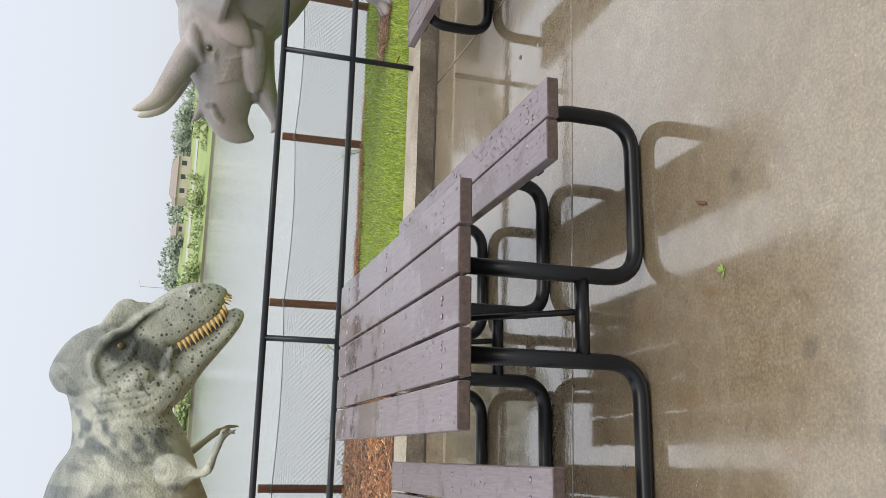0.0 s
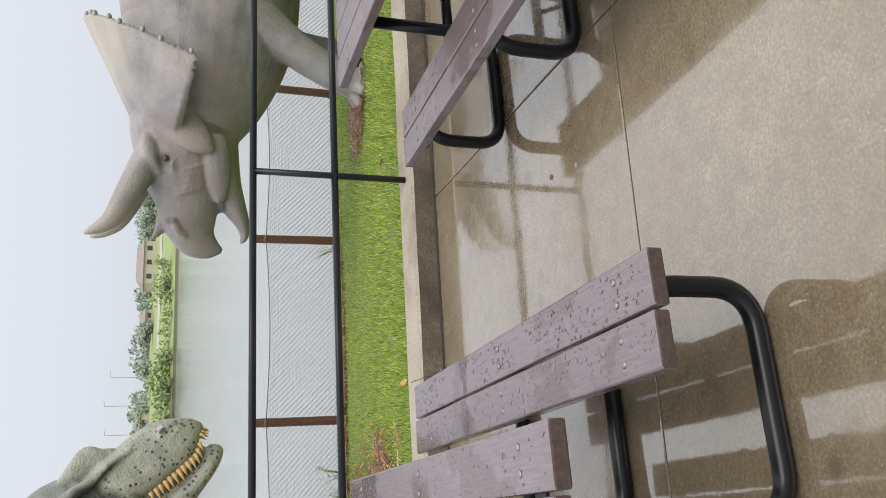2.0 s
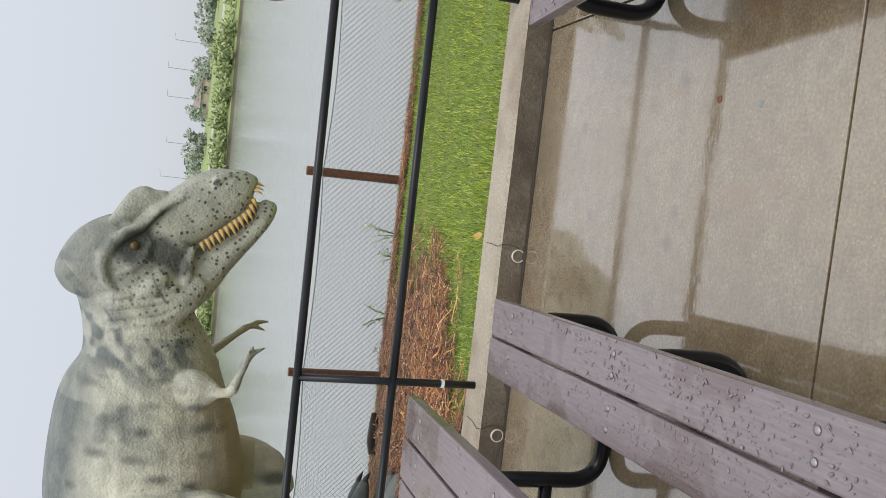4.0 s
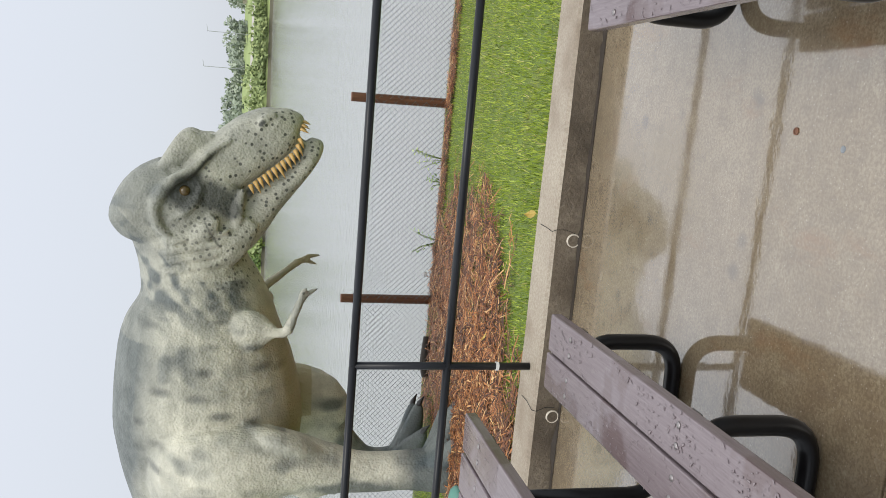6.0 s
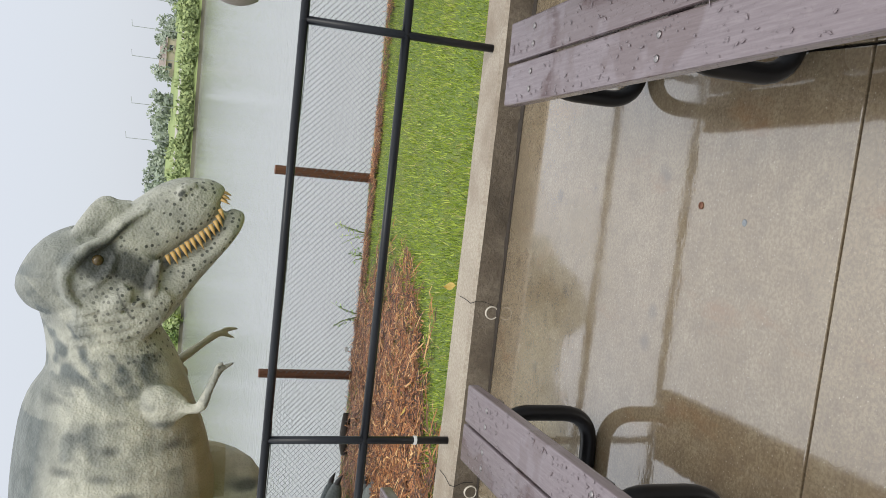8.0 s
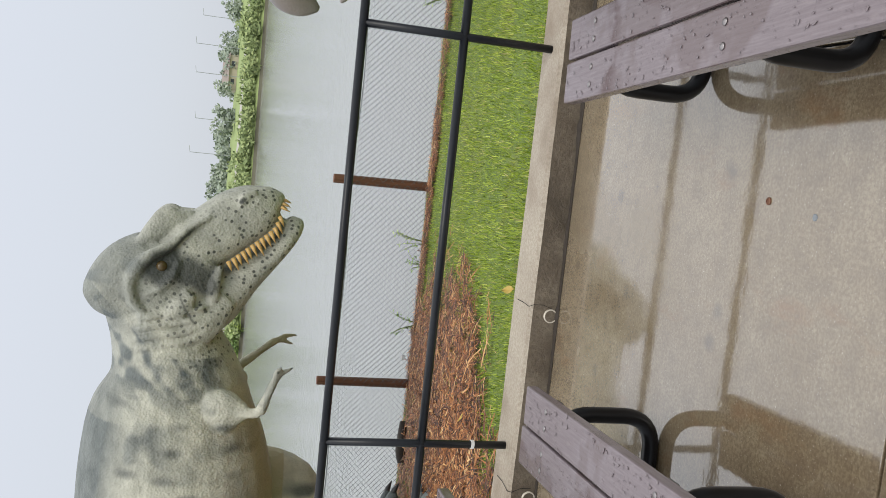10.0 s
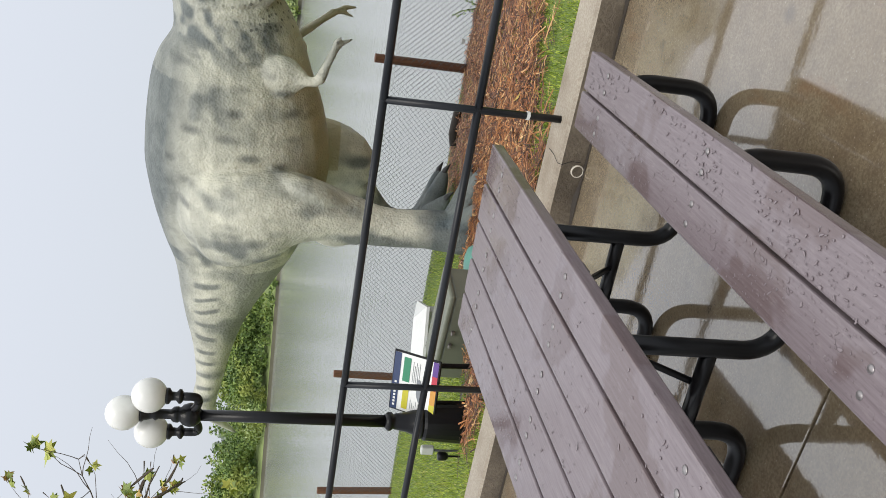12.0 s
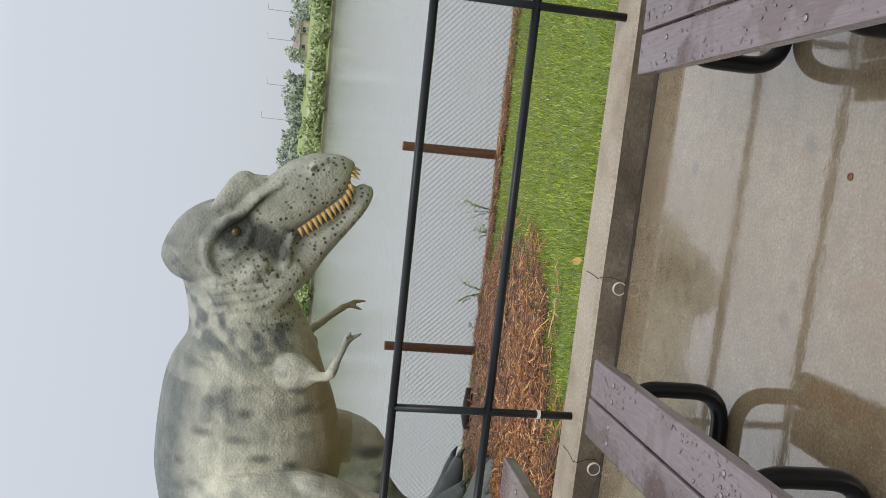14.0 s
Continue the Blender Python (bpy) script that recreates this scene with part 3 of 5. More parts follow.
def make_fence():
    fence = empty("lake_fence")
    rng = random.Random(5)
    for x, y in FENCE:
        gz = ground_z(x, y)
        bm = bmesh.new()
        lean = (rng.uniform(-0.015, 0.015), rng.uniform(-0.015, 0.015))
        top = 0.435 + rng.uniform(-0.015, 0.015)
        tube(bm, [(0, 0, -0.15), (lean[0] * 0.4, lean[1] * 0.4, 0.4), (lean[0], lean[1], top - gz - 0.006), (lean[0], lean[1], top - gz)], [0.058, 0.056, 0.054, 0.050], 16)
        for f in bm.faces:
            if f.normal.z > 0.8:
                f.material_index = 1
        post = part("timber_post", bm, [M_POST, M_POST_END], fence, smooth=False)
        post.location = (x, y, gz)
        bm = bmesh.new()
        tube(bm, [(0.062 * math.cos(a), 0.062 * math.sin(a), 0) for a in [k * math.pi / 8 for k in range(17)]], 0.006, 6, caps=False)
        wrap = part("wire_wrap", bm, M_WIRE, post)
        wrap.location = (lean[0], lean[1], 0.27 - gz)
    for (xa, ya), (xb, yb) in zip(FENCE, FENCE[1:]):
        length = xb - xa
        y0 = (ya + yb) / 2 - 0.062
        sag = rng.uniform(0.02, 0.05)
        bm = bmesh.new()
        tube(bm, [(xa + length * s / 12, y0, 0.255 - sag * math.sin(math.pi * s / 12)) for s in range(13)], 0.006, 6)
        part("top_wire", bm, M_WIRE, fence)
        verts, faces = [], []
        pitch, r = 0.069, 0.0029

        def bar(p, q):
            k = len(verts)
            d = (Vector(q) - Vector(p)).normalized()
            u = d.cross(Vector((0, 1, 0))).normalized()
            for e in (p, q):
                for a in (0, 2.094, 4.189):
                    o = u * math.cos(a) * r + Vector((0, 1, 0)) * math.sin(a) * r
                    verts.append(tuple(Vector(e) + o))
            for a in range(3):
                b = (a + 1) % 3
                faces.append((k + a, k + b, k + 3 + b, k + 3 + a))

        for sgn in (1, -1):
            n = int((length + 1.3) / pitch)
            for i in range(-2, n):
                pts = []
                x_start = xa - 1.1 + i * pitch if sgn > 0 else xa + i * pitch
                for k in range(24):
                    h = k / 23.0
                    x = x_start + (h * 1.02 if sgn > 0 else -h * 1.02)
                    if xa <= x <= xb:
                        zb = ground_z(x, y0) - 0.02
                        zt = 0.255 - sag * math.sin(math.pi * (x - xa) / length)
                        pts.append((x, y0 + 0.003 * sgn + 0.01 * noise.noise((x * 1.5, h * 2, 3)), zb + (zt - zb) * h))
                for j in range(0, len(pts) - 1, 6):
                    bar(pts[j], pts[min(j + 6, len(pts) - 1)])
        raw("chain_link_mesh", verts, faces, M_WIRE, fence)
    tagged(fence, "low chain-link fence on round brown timber posts", "fence")


make_fence()


# ---------------------------------------------------------------- dinosaur statues
def build_rex(nt, b):
    v = coords(nt)
    sep = nt.nodes.new("ShaderNodeSeparateXYZ")
    nt.links.new(v, sep.inputs[0])
    big = noise_tex(nt, v, 1.6, 3)
    mid = noise_tex(nt, v, 5, 4, 0.6)
    scales = node(nt, "ShaderNodeTexVoronoi", Scale=42.0)
    nt.links.new(v, scales.inputs["Vector"])
    dots = node(nt, "ShaderNodeTexVoronoi", Scale=17.0)
    nt.links.new(v, dots.inputs["Vector"])
    paint = nt.nodes.new("ShaderNodeAttribute")
    paint.attribute_name = "paint"
    psep = nt.nodes.new("ShaderNodeSeparateColor")
    nt.links.new(paint.outputs["Color"], psep.inputs[0])
    base = ramp(nt, mid, [(0.3, (0.47, 0.465, 0.385)), (0.7, (0.70, 0.685, 0.565))])
    back = ramp(nt, mid, [(0.3, (0.062, 0.078, 0.082)), (0.7, (0.145, 0.165, 0.162))])
    c = mix(nt, psep.outputs[0], base, back)
    dash = node(nt, "ShaderNodeTexVoronoi", Scale=1.0, Randomness=0.85)
    nt.links.new(coords(nt, scale=(6.6, 0.9, 2.9)), dash.inputs["Vector"])
    band = ramp(nt, dash.outputs["Distance"], [(0.12, 1.0), (0.40, 0.0)])
    c = mix(nt, maths(nt, "MULTIPLY", band, maths(nt, "MULTIPLY", psep.outputs[1], 0.72)), c, (0.075, 0.085, 0.085))
    speck = ramp(nt, dots.outputs["Distance"], [(0.20, 1.0), (0.32, 0.0)])
    c = mix(nt, maths(nt, "MULTIPLY", speck, maths(nt, "MULTIPLY", psep.outputs[2], 0.85)), c, (0.02, 0.026, 0.025))
    dark = nt.nodes.new("ShaderNodeAttribute")
    dark.attribute_name = "mask"
    dsep = nt.nodes.new("ShaderNodeSeparateColor")
    nt.links.new(dark.outputs["Color"], dsep.inputs[0])
    # dark face patch and claws, plus crease, nostril and mouth shade painted in
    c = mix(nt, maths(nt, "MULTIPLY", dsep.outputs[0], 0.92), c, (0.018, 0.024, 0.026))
    c = mix(nt, maths(nt, "MULTIPLY", dsep.outputs[1], 0.8), c, (0.42, 0.37, 0.22))
    c = mix(nt, maths(nt, "MULTIPLY", dsep.outputs[2], 0.85), c, (0.035, 0.06, 0.075))
    c = mix(nt, maths(nt, "MULTIPLY", big, 0.15), c, (0.42, 0.42, 0.35))
    link(nt, c, b, "Base Color")
    b.inputs["Roughness"].default_value = 0.55
    b.inputs["Specular IOR Level"].default_value = 0.3
    h = maths(nt, "ADD", maths(nt, "MULTIPLY", scales.outputs["Distance"], 0.28), mid)
    bump(nt, b, maths(nt, "ADD", h, maths(nt, "MULTIPLY", noise_tex(nt, coords(nt, scale=(4, 4, 1.6)), 2.2, 3, 0.6), 1.6)), 0.5, 0.035)


M_REX = material("painted_grey_green_hide", build_rex)
M_TOOTH = simple("stained_ivory", (0.62, 0.40, 0.14), 0.35, 0, 0.25, 30)
M_GUM = simple("dark_red_gum", (0.14, 0.035, 0.025), 0.4, 0, 0.3, 20)
M_EYE = simple("glossy_amber_eye", (0.10, 0.07, 0.03), 0.05, 0, 0.3, 30, 0.0)
M_CLAW = simple("dark_claw", (0.05, 0.05, 0.05), 0.4)


def remeshed(bm, voxel, smooth_iter):
    """The outer skin of the overlapping bodies in bm, as one mesh."""
    bmesh.ops.recalc_face_normals(bm, faces=bm.faces)
    me = bpy.data.meshes.new("skin")
    bm.to_mesh(me)
    bm.free()
    ob = new("skin", me)
    r = ob.modifiers.new("remesh", "REMESH")
    r.mode, r.voxel_size = "VOXEL", voxel
    s = ob.modifiers.new("smooth", "SMOOTH")
    s.factor, s.iterations = 0.5, smooth_iter
    dg = bpy.context.evaluated_depsgraph_get()
    out = bpy.data.meshes.new_from_object(ob.evaluated_get(dg))
    bpy.data.objects.remove(ob)
    return out


def cone(bm, base, tip, r, mat, sides=7, bend=(0, 0, 0)):
    before = set(bm.faces)
    base, tip = Vector(base), Vector(tip)
    mid = (base + tip) / 2 + Vector(bend)
    tube(bm, [base, mid, tip], [r, r * 0.72, r * 0.08], sides)
    for f in bm.faces:
        if f not in before:
            f.material_index = mat


HEAD0, HEAD_DIR, HEAD_UP = Vector((0.05, 3.5, 2.09)), Vector((0.707, 0, -0.7072)), Vector((0.7072, 0, 0.707))


def hd(a, u, w=0.0):
    """A place on the head: a along it, u up, w to the lake side."""
    return HEAD0 + HEAD_DIR * a + HEAD_UP * u + Vector((0, w, 0))


def hs(a, top, low, wide):
    p = hd(a, (top + low) / 2)
    return (p.x, p.y, p.z, (top - low) / 2, wide)


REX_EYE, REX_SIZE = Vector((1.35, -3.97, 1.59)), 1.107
REX_FLOOR = -0.30


def make_rex():
    bm = bmesh.new()
    Y = 3.5
    loft(bm, [(-5.23, Y + 0.25, 1.72, 0.015, 0.015), (-5.05, Y + 0.2, 1.88, 0.05, 0.05), (-4.85, Y + 0.12, 2.01, 0.085, 0.08), (-4.6, Y + 0.05, 2.06, 0.125, 0.11), (-4.3, Y, 2.02, 0.135, 0.13),
              (-3.86, Y, 2.0, 0.20, 0.19), (-3.5, Y, 1.99, 0.295, 0.26), (-3.2, Y, 1.96, 0.39, 0.34), (-2.9, Y, 1.91, 0.50, 0.43), (-2.6, Y, 1.88, 0.63, 0.53), (-2.2, Y, 1.86, 0.76, 0.62), (-1.8, Y, 1.85, 0.83, 0.70),
              (-1.4, Y, 1.89, 0.795, 0.72), (-1.05, Y, 1.93, 0.72, 0.67), (-0.76, Y, 1.94, 0.62, 0.56), (-0.57, Y, 1.965, 0.53, 0.49), (-0.40, Y, 2.01, 0.465, 0.43), (-0.22, Y, 2.05, 0.45, 0.39), (-0.02, Y, 2.09, 0.475, 0.35), (0.12, Y, 2.12, 0.50, 0.33)], 32)
    # skull, brow crest, ridges, cheeks
    loft(bm, [hs(-0.36, 0.30, -0.28, 0.20), hs(-0.31, 0.43, -0.36, 0.28), hs(-0.23, 0.53, -0.40, 0.335), hs(-0.1, 0.575, -0.43, 0.37), hs(0.06, 0.535, -0.43, 0.37), hs(0.2, 0.475, -0.40, 0.35), hs(0.36, 0.43, -0.30, 0.32), hs(0.46, 0.40, -0.19, 0.295), hs(0.58, 0.37, -0.155, 0.275),
              hs(0.72, 0.355, -0.17, 0.258), hs(0.86, 0.34, -0.185, 0.243), hs(1.0, 0.29, -0.195, 0.228), hs(1.11, 0.225, -0.18, 0.205), hs(1.20, 0.145, -0.13, 0.165), hs(1.27, 0.05, -0.085, 0.11), hs(1.305, -0.01, -0.055, 0.04)], 30, 2.7)
    for w in (-1, 1):
        loft(bm, [(*hd(0.12, 0.42, w * 0.17), 0.05, 0.07), (*hd(0.26, 0.43, w * 0.165), 0.085, 0.075), (*hd(0.38, 0.43, w * 0.155), 0.115, 0.07), (*hd(0.47, 0.43, w * 0.145), 0.12, 0.06), (*hd(0.54, 0.39, w * 0.135), 0.07, 0.055), (*hd(0.64, 0.345, w * 0.12), 0.03, 0.04)], 14)
        loft(bm, [(*hd(-0.16, -0.02, w * 0.355), 0.03, 0.03), (*hd(-0.15, 0.14, w * 0.372), 0.042, 0.042), (*hd(-0.05, 0.27, w * 0.37), 0.05, 0.045), (*hd(0.14, 0.315, w * 0.355), 0.055, 0.05), (*hd(0.34, 0.275, w * 0.318), 0.045, 0.042), (*hd(0.56, 0.275, w * 0.272), 0.036, 0.033), (*hd(0.74, 0.24, w * 0.24), 0.02, 0.02)], 12)
        loft(bm, [(*hd(-0.06, 0.10, w * 0.355), 0.025, 0.025), (*hd(0.06, 0.065, w * 0.37), 0.036, 0.032), (*hd(0.2, 0.07, w * 0.355), 0.034, 0.03), (*hd(0.31, 0.13, w * 0.32), 0.022, 0.02)], 10)
        loft(bm, [(*hd(-0.05, -0.14, w * 0.36), 0.06, 0.04), (*hd(0.1, -0.16, w * 0.38), 0.075, 0.045), (*hd(0.22, -0.13, w * 0.36), 0.05, 0.03)], 12)
        loft(bm, [(*hd(0.27, -0.33, w * 0.29), 0.04, 0.03), (*hd(0.35, -0.25, w * 0.30), 0.05, 0.035), (*hd(0.45, -0.17, w * 0.292), 0.04, 0.03), (*hd(0.54, -0.12, w * 0.275), 0.02, 0.02)], 12)
        loft(bm, [(*hd(-0.2, -0.34, w * 0.25), 0.16, 0.10), (*hd(0.03, -0.37, w * 0.285), 0.17, 0.10), (*hd(0.22, -0.38, w * 0.265), 0.15, 0.08), (*hd(0.40, -0.37, w * 0.24), 0.08, 0.05)], 14)
        loft(bm, [(*hd(0.97, 0.15, w * 0.215), 0.03, 0.025), (*hd(1.06, 0.185, w * 0.20), 0.045, 0.03), (*hd(1.15, 0.15, w * 0.175), 0.03, 0.025)], 10)
        loft(bm, [(*hd(1.02, 0.07, w * 0.21), 0.02, 0.02), (*hd(1.10, 0.085, w * 0.195), 0.025, 0.022), (*hd(1.16, 0.11, w * 0.17), 0.02, 0.02)], 10)
    # lower jaw, and the mouth behind the teeth
    loft(bm, [hs(-0.2, -0.12, -0.46, 0.27), hs(0.05, -0.17, -0.545, 0.285), hs(0.24, -0.18, -0.565, 0.275), hs(0.42, -0.185, -0.535, 0.255), hs(0.58, -0.205, -0.495, 0.232), hs(0.76, -0.235, -0.465, 0.215), hs(0.92, -0.25, -0.44, 0.203), hs(1.06, -0.245, -0.415, 0.185), hs(1.16, -0.215, -0.385, 0.155), hs(1.235, -0.185, -0.34, 0.105), hs(1.27, -0.20, -0.285, 0.045)], 26, 2.6)
    loft(bm, [hs(0.25, -0.10, -0.30, 0.24), hs(0.5, -0.12, -0.28, 0.215), hs(0.8, -0.14, -0.29, 0.19), hs(1.05, -0.14, -0.29, 0.155), hs(1.18, -0.1, -0.26, 0.09)], 16)
    # neck folds, throat, belly creases
    for k in range(7):
        x = -0.62 + k * 0.085
        for w in (-1, 1):
            loft(bm, [(x - 0.05, Y + w * 0.16, 2.40 - 0.05 * k * 0.2, 0.02, 0.02), (x, Y + w * 0.37, 2.22, 0.028, 0.02), (x + 0.05, Y + w * (0.44 - 0.012 * k), 2.0, 0.03, 0.022), (x + 0.10, Y + w * 0.36, 1.76, 0.025, 0.02), (x + 0.13, Y + w * 0.2, 1.62, 0.015, 0.015)], 8)
    # near leg and far leg: thigh, shin, foot, toes
    for y, sgn, dx, dz in ((2.80, -1, 0.0, 0.0), (4.2, 1, 0.10, 0.03)):
        if sgn > 0:
            loft(bm, [(-2.1, y - 0.12, 2.2, 0.25, 0.20), (-2.1, y, 1.75, 0.48, 0.30), (-2.02, y, 1.35, 0.46, 0.30), (-1.98, y, 1.05, 0.43, 0.28), (-2.02, y, 0.82, 0.35, 0.24), (-2.2, y, 0.66, 0.24, 0.2)], 24)
        else:
            loft(bm, [(-2.2 + dx, y - sgn * 0.42, 2.25, 0.22, 0.16), (-2.14 + dx, y - sgn * 0.13, 2.02, 0.47, 0.26), (-2.02 + dx, y, 1.68, 0.44, 0.31), (-1.93 + dx, y, 1.40, 0.35, 0.29), (-1.93 + dx, y, 1.14, 0.275, 0.25),
                      (-1.97 + dx, y, 0.92, 0.23, 0.21), (-2.02 + dx, y, 0.72, 0.205, 0.18)], 24)
            # calf, knee ridge, hip muscle
            loft(bm, [(-2.05, y, 1.22, 0.07, 0.10), (-2.09, y, 1.08, 0.13, 0.16), (-2.11, y, 0.94, 0.135, 0.16), (-2.08, y, 0.76, 0.10, 0.12)], 14)
            loft(bm, [(-1.62, y + 0.06, 1.55, 0.05, 0.08), (-1.67, y - 0.1, 1.32, 0.09, 0.12), (-1.72, y - 0.12, 1.12, 0.09, 0.12), (-1.80, y - 0.06, 0.92, 0.05, 0.08)], 14)
            loft(bm, [(-2.45, y + 0.18, 2.05, 0.10, 0.12), (-2.33, y - 0.02, 1.80, 0.12, 0.14), (-2.22, y - 0.08, 1.55, 0.09, 0.12), (-2.14, y - 0.04, 1.38, 0.05, 0.08)], 14)
        if sgn < 0:
            shin = [(-1.98, y, 0.85, 0.225, 0.20), (-2.02, y, 0.62, 0.19, 0.165), (-2.03, y, 0.40, 0.18, 0.155), (-2.02, y, 0.18, 0.178, 0.16), (-2.02, y, 0.0, 0.19, 0.18), (-2.02, y - 0.02, -0.18, 0.20, 0.20), (-2.02, y - 0.02, -0.30, 0.19, 0.20)]
            foot = (-1.98, y, -0.10)
        else:
            shin = [(-2.15, y, 0.80, 0.26, 0.21), (-2.42, y, 0.56, 0.19, 0.165), (-2.62, y, 0.32, 0.16, 0.15), (-2.66, y, 0.05, 0.17, 0.17), (-2.60, y, -0.16, 0.18, 0.2), (-2.58, y, -0.30, 0.17, 0.2)]
            foot = (-2.56, y, -0.10)
        loft(bm, shin, 20)
        for k, (ey, ex) in enumerate(((-0.30, 0.36), (-0.02, 0.52), (0.26, 0.40))):
            gx, gy = foot[0] + ex, foot[1] + ey
            gz = REX_FLOOR
            loft(bm, [(foot[0] - 0.08, foot[1] + ey * 0.1, foot[2] + 0.05, 0.13, 0.11), (foot[0] + ex * 0.35, foot[1] + ey * 0.45, gz + 0.135, 0.12, 0.095), (foot[0] + ex * 0.7, foot[1] + ey * 0.75, gz + 0.09, 0.095, 0.08), (gx, gy, gz + 0.065, 0.06, 0.055), (gx + 0.05, gy + ey * 0.1, gz + 0.05, 0.03, 0.03)], 14)
    # arms: shoulder bulge, thin forearm, two fingers
    for y, s, far in ((2.98, 1, 0), (4.02, -1, 1)):
        if far:
            elbow, wrist, tips = Vector((-0.72, y, 1.42)), Vector((-0.45, y, 1.09)), ((-0.40, 0.87), (-0.48, 0.91))
        else:
            elbow, wrist, tips = Vector((-0.81, y - 0.03, 1.225)), Vector((-0.555, y - 0.06, 1.14)), ((-0.395, 1.075), (-0.415, 0.985))
        loft(bm, [(-1.0, y + s * 0.16, 1.74, 0.12, 0.09), (-0.88, y + s * 0.09, 1.60, 0.21, 0.14), (-0.83, y + s * 0.06, 1.48, 0.185, 0.135), (-0.82, y + s * 0.02, 1.385, 0.10, 0.085), (-0.815, y - s * 0.01, 1.33, 0.055, 0.05)], 16)
        if not far:
            loft(bm, [(-0.82, y, 1.40, 0.055, 0.055), (-0.82, y - 0.02, 1.30, 0.042, 0.042), (elbow.x, elbow.y, elbow.z, 0.044, 0.042)], 12)
        else:
            loft(bm, [(-0.84, y - 0.03, 1.50, 0.06, 0.06), (elbow.x, elbow.y, elbow.z, 0.052, 0.05)], 12)
        limb = [elbow.lerp(wrist, k) for k in (0.0, 0.33, 0.66, 1.0)]
        loft(bm, [(*q, r, r) for q, r in zip(limb, (0.044, 0.043, 0.033, 0.037))], 12)
        for k, (tx, tz) in enumerate(tips):
            tip = Vector((tx, y + (-0.08 + 0.05 * k) * s, tz))
            kink = wrist.lerp(tip, 0.5) + Vector((0.02, 0, 0.012))
            loft(bm, [(*wrist, 0.03, 0.03), (*wrist.lerp(kink, 0.55), 0.023, 0.022), (*kink, 0.024, 0.022), (*kink.lerp(tip, 0.55), 0.018, 0.017), (*tip, 0.007, 0.007)], 9)
    me = remeshed(bm, 0.0145, 2)
    # painted pattern, with some shade put into the colours
    paint = me.color_attributes.new("paint", "FLOAT_COLOR", "POINT")
    mask = me.color_attributes.new("mask", "FLOAT_COLOR", "POINT")
    for i, vert in enumerate(me.vertices):
        p = vert.co
        r = p - HEAD0
        a, u = r.dot(HEAD_DIR), r.dot(HEAD_UP)
        head = clamp((a + 0.32) / 0.22) if p.z > 1.0 and p.x > -0.42 and u < 0.9 else 0.0
        wob = 0.12 * noise.noise(p * 2.2)
        dorsal = clamp((p.z - 2.0 + 2 * wob) / 0.45) * (1 - head) + (0.36 + 0.20 * clamp((u - 0.05 + 2 * wob) / 0.3) + 0.44 * clamp((0.42 - a) / 0.35) * clamp((u + 0.15) / 0.2)) * head
        if p.x < -2.6:
            dorsal = clamp((p.z - 2.12 + 0.1 * (p.x + 2.6) * -0.4 + wob) / 0.2)
        if -0.95 < p.x < 0.15 and head < 0.9:
            streak = noise.noise(Vector(((p.x + p.z) * 2.2, (p.x - p.z) * 8.5, p.y * 2.0))) + 0.5 * noise.noise(p * 11)
            dorsal = dorsal * head + (1 - head) * max(dorsal * 0.8, (0.3 + 0.7 * clamp((streak + 0.22) / 0.5)) * clamp((p.x + 0.95) / 0.35) * clamp((p.z - 1.3) / 0.4))
        belly = clamp((1.45 - p.z + wob) / 0.25) * clamp((p.y - 2.95) / 0.2) if -2.0 < p.x < -0.3 and p.z > 0.9 else 0.0
        bars = (1 - head) * (0.35 if p.z < 1.2 else 1.0) * clamp((p.z - 0.75) / 0.3)
        spots = head * clamp((0.36 - u) / 0.2) * (1.0 if a > 0.1 else 0.7)
        if -0.5 < p.x < 0.1 and p.z < 1.95:
            spots = max(spots, 0.8)
        smudge = clamp((noise.noise(Vector((p.x * 5.0, p.y, p.z * 1.4))) + 0.5 * noise.noise(p * 7) - 0.05) / 0.5)
        fine = clamp((noise.noise(Vector((p.x * 6, p.y * 3, p.z * 3.5)) + Vector((9, 0, 0))) - 0.05) / 0.25)
        if head < 0.02 and p.x > -2.7:
            cloud = noise.noise(Vector((p.x * 3.6, p.y * 1.2, p.z * 1.1)) + Vector((0, 4, 0))) + 0.45 * noise.noise(p * 6)
            dorsal = max(dorsal, 0.85 * clamp((cloud + 0.10) / 0.4) * clamp((p.z - 1.72) / 0.35))
        if head < 0.02:
            dorsal = max(dorsal, 0.85 * smudge * clamp((2.3 - p.z) / 0.3) * max(clamp((-1.55 - p.x) / 0.35), 0.45), 0.0)
        else:
            dorsal = dorsal * (0.78 + 0.22 * smudge)
        if p.x < -2.75 and p.y < 3.5:
            stripe = clamp((math.sin(p.x * 34 + 4 * noise.noise(p * 2.5)) - 0.3) / 0.5) * clamp((0.17 + 0.03 * (p.x + 2.7) - abs(p.z - 2.07)) / 0.06)
            # dark stripes, and shade under the tail painted in with the back colour
            dorsal, bars = max(dorsal * 0.75, 0.8 * stripe, 0.5 * clamp((1.86 - p.z) / 0.1)), 0.0
        if p.x > -0.72 or p.z > 2.45:
            bars *= 0.25
        if p.x < -2.0 or p.y < 2.75:
            bars *= 0.55
        if -0.78 < p.x < -0.2 and p.z < 1.2 and (p.y < 3.15 or p.y > 3.85):
            dorsal, bars = 0.55, 0.0
        paint.data[i].color = (dorsal, bars, spots, 1)
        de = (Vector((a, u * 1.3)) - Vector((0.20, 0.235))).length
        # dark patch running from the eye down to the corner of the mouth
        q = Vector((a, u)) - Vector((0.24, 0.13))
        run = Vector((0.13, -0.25))
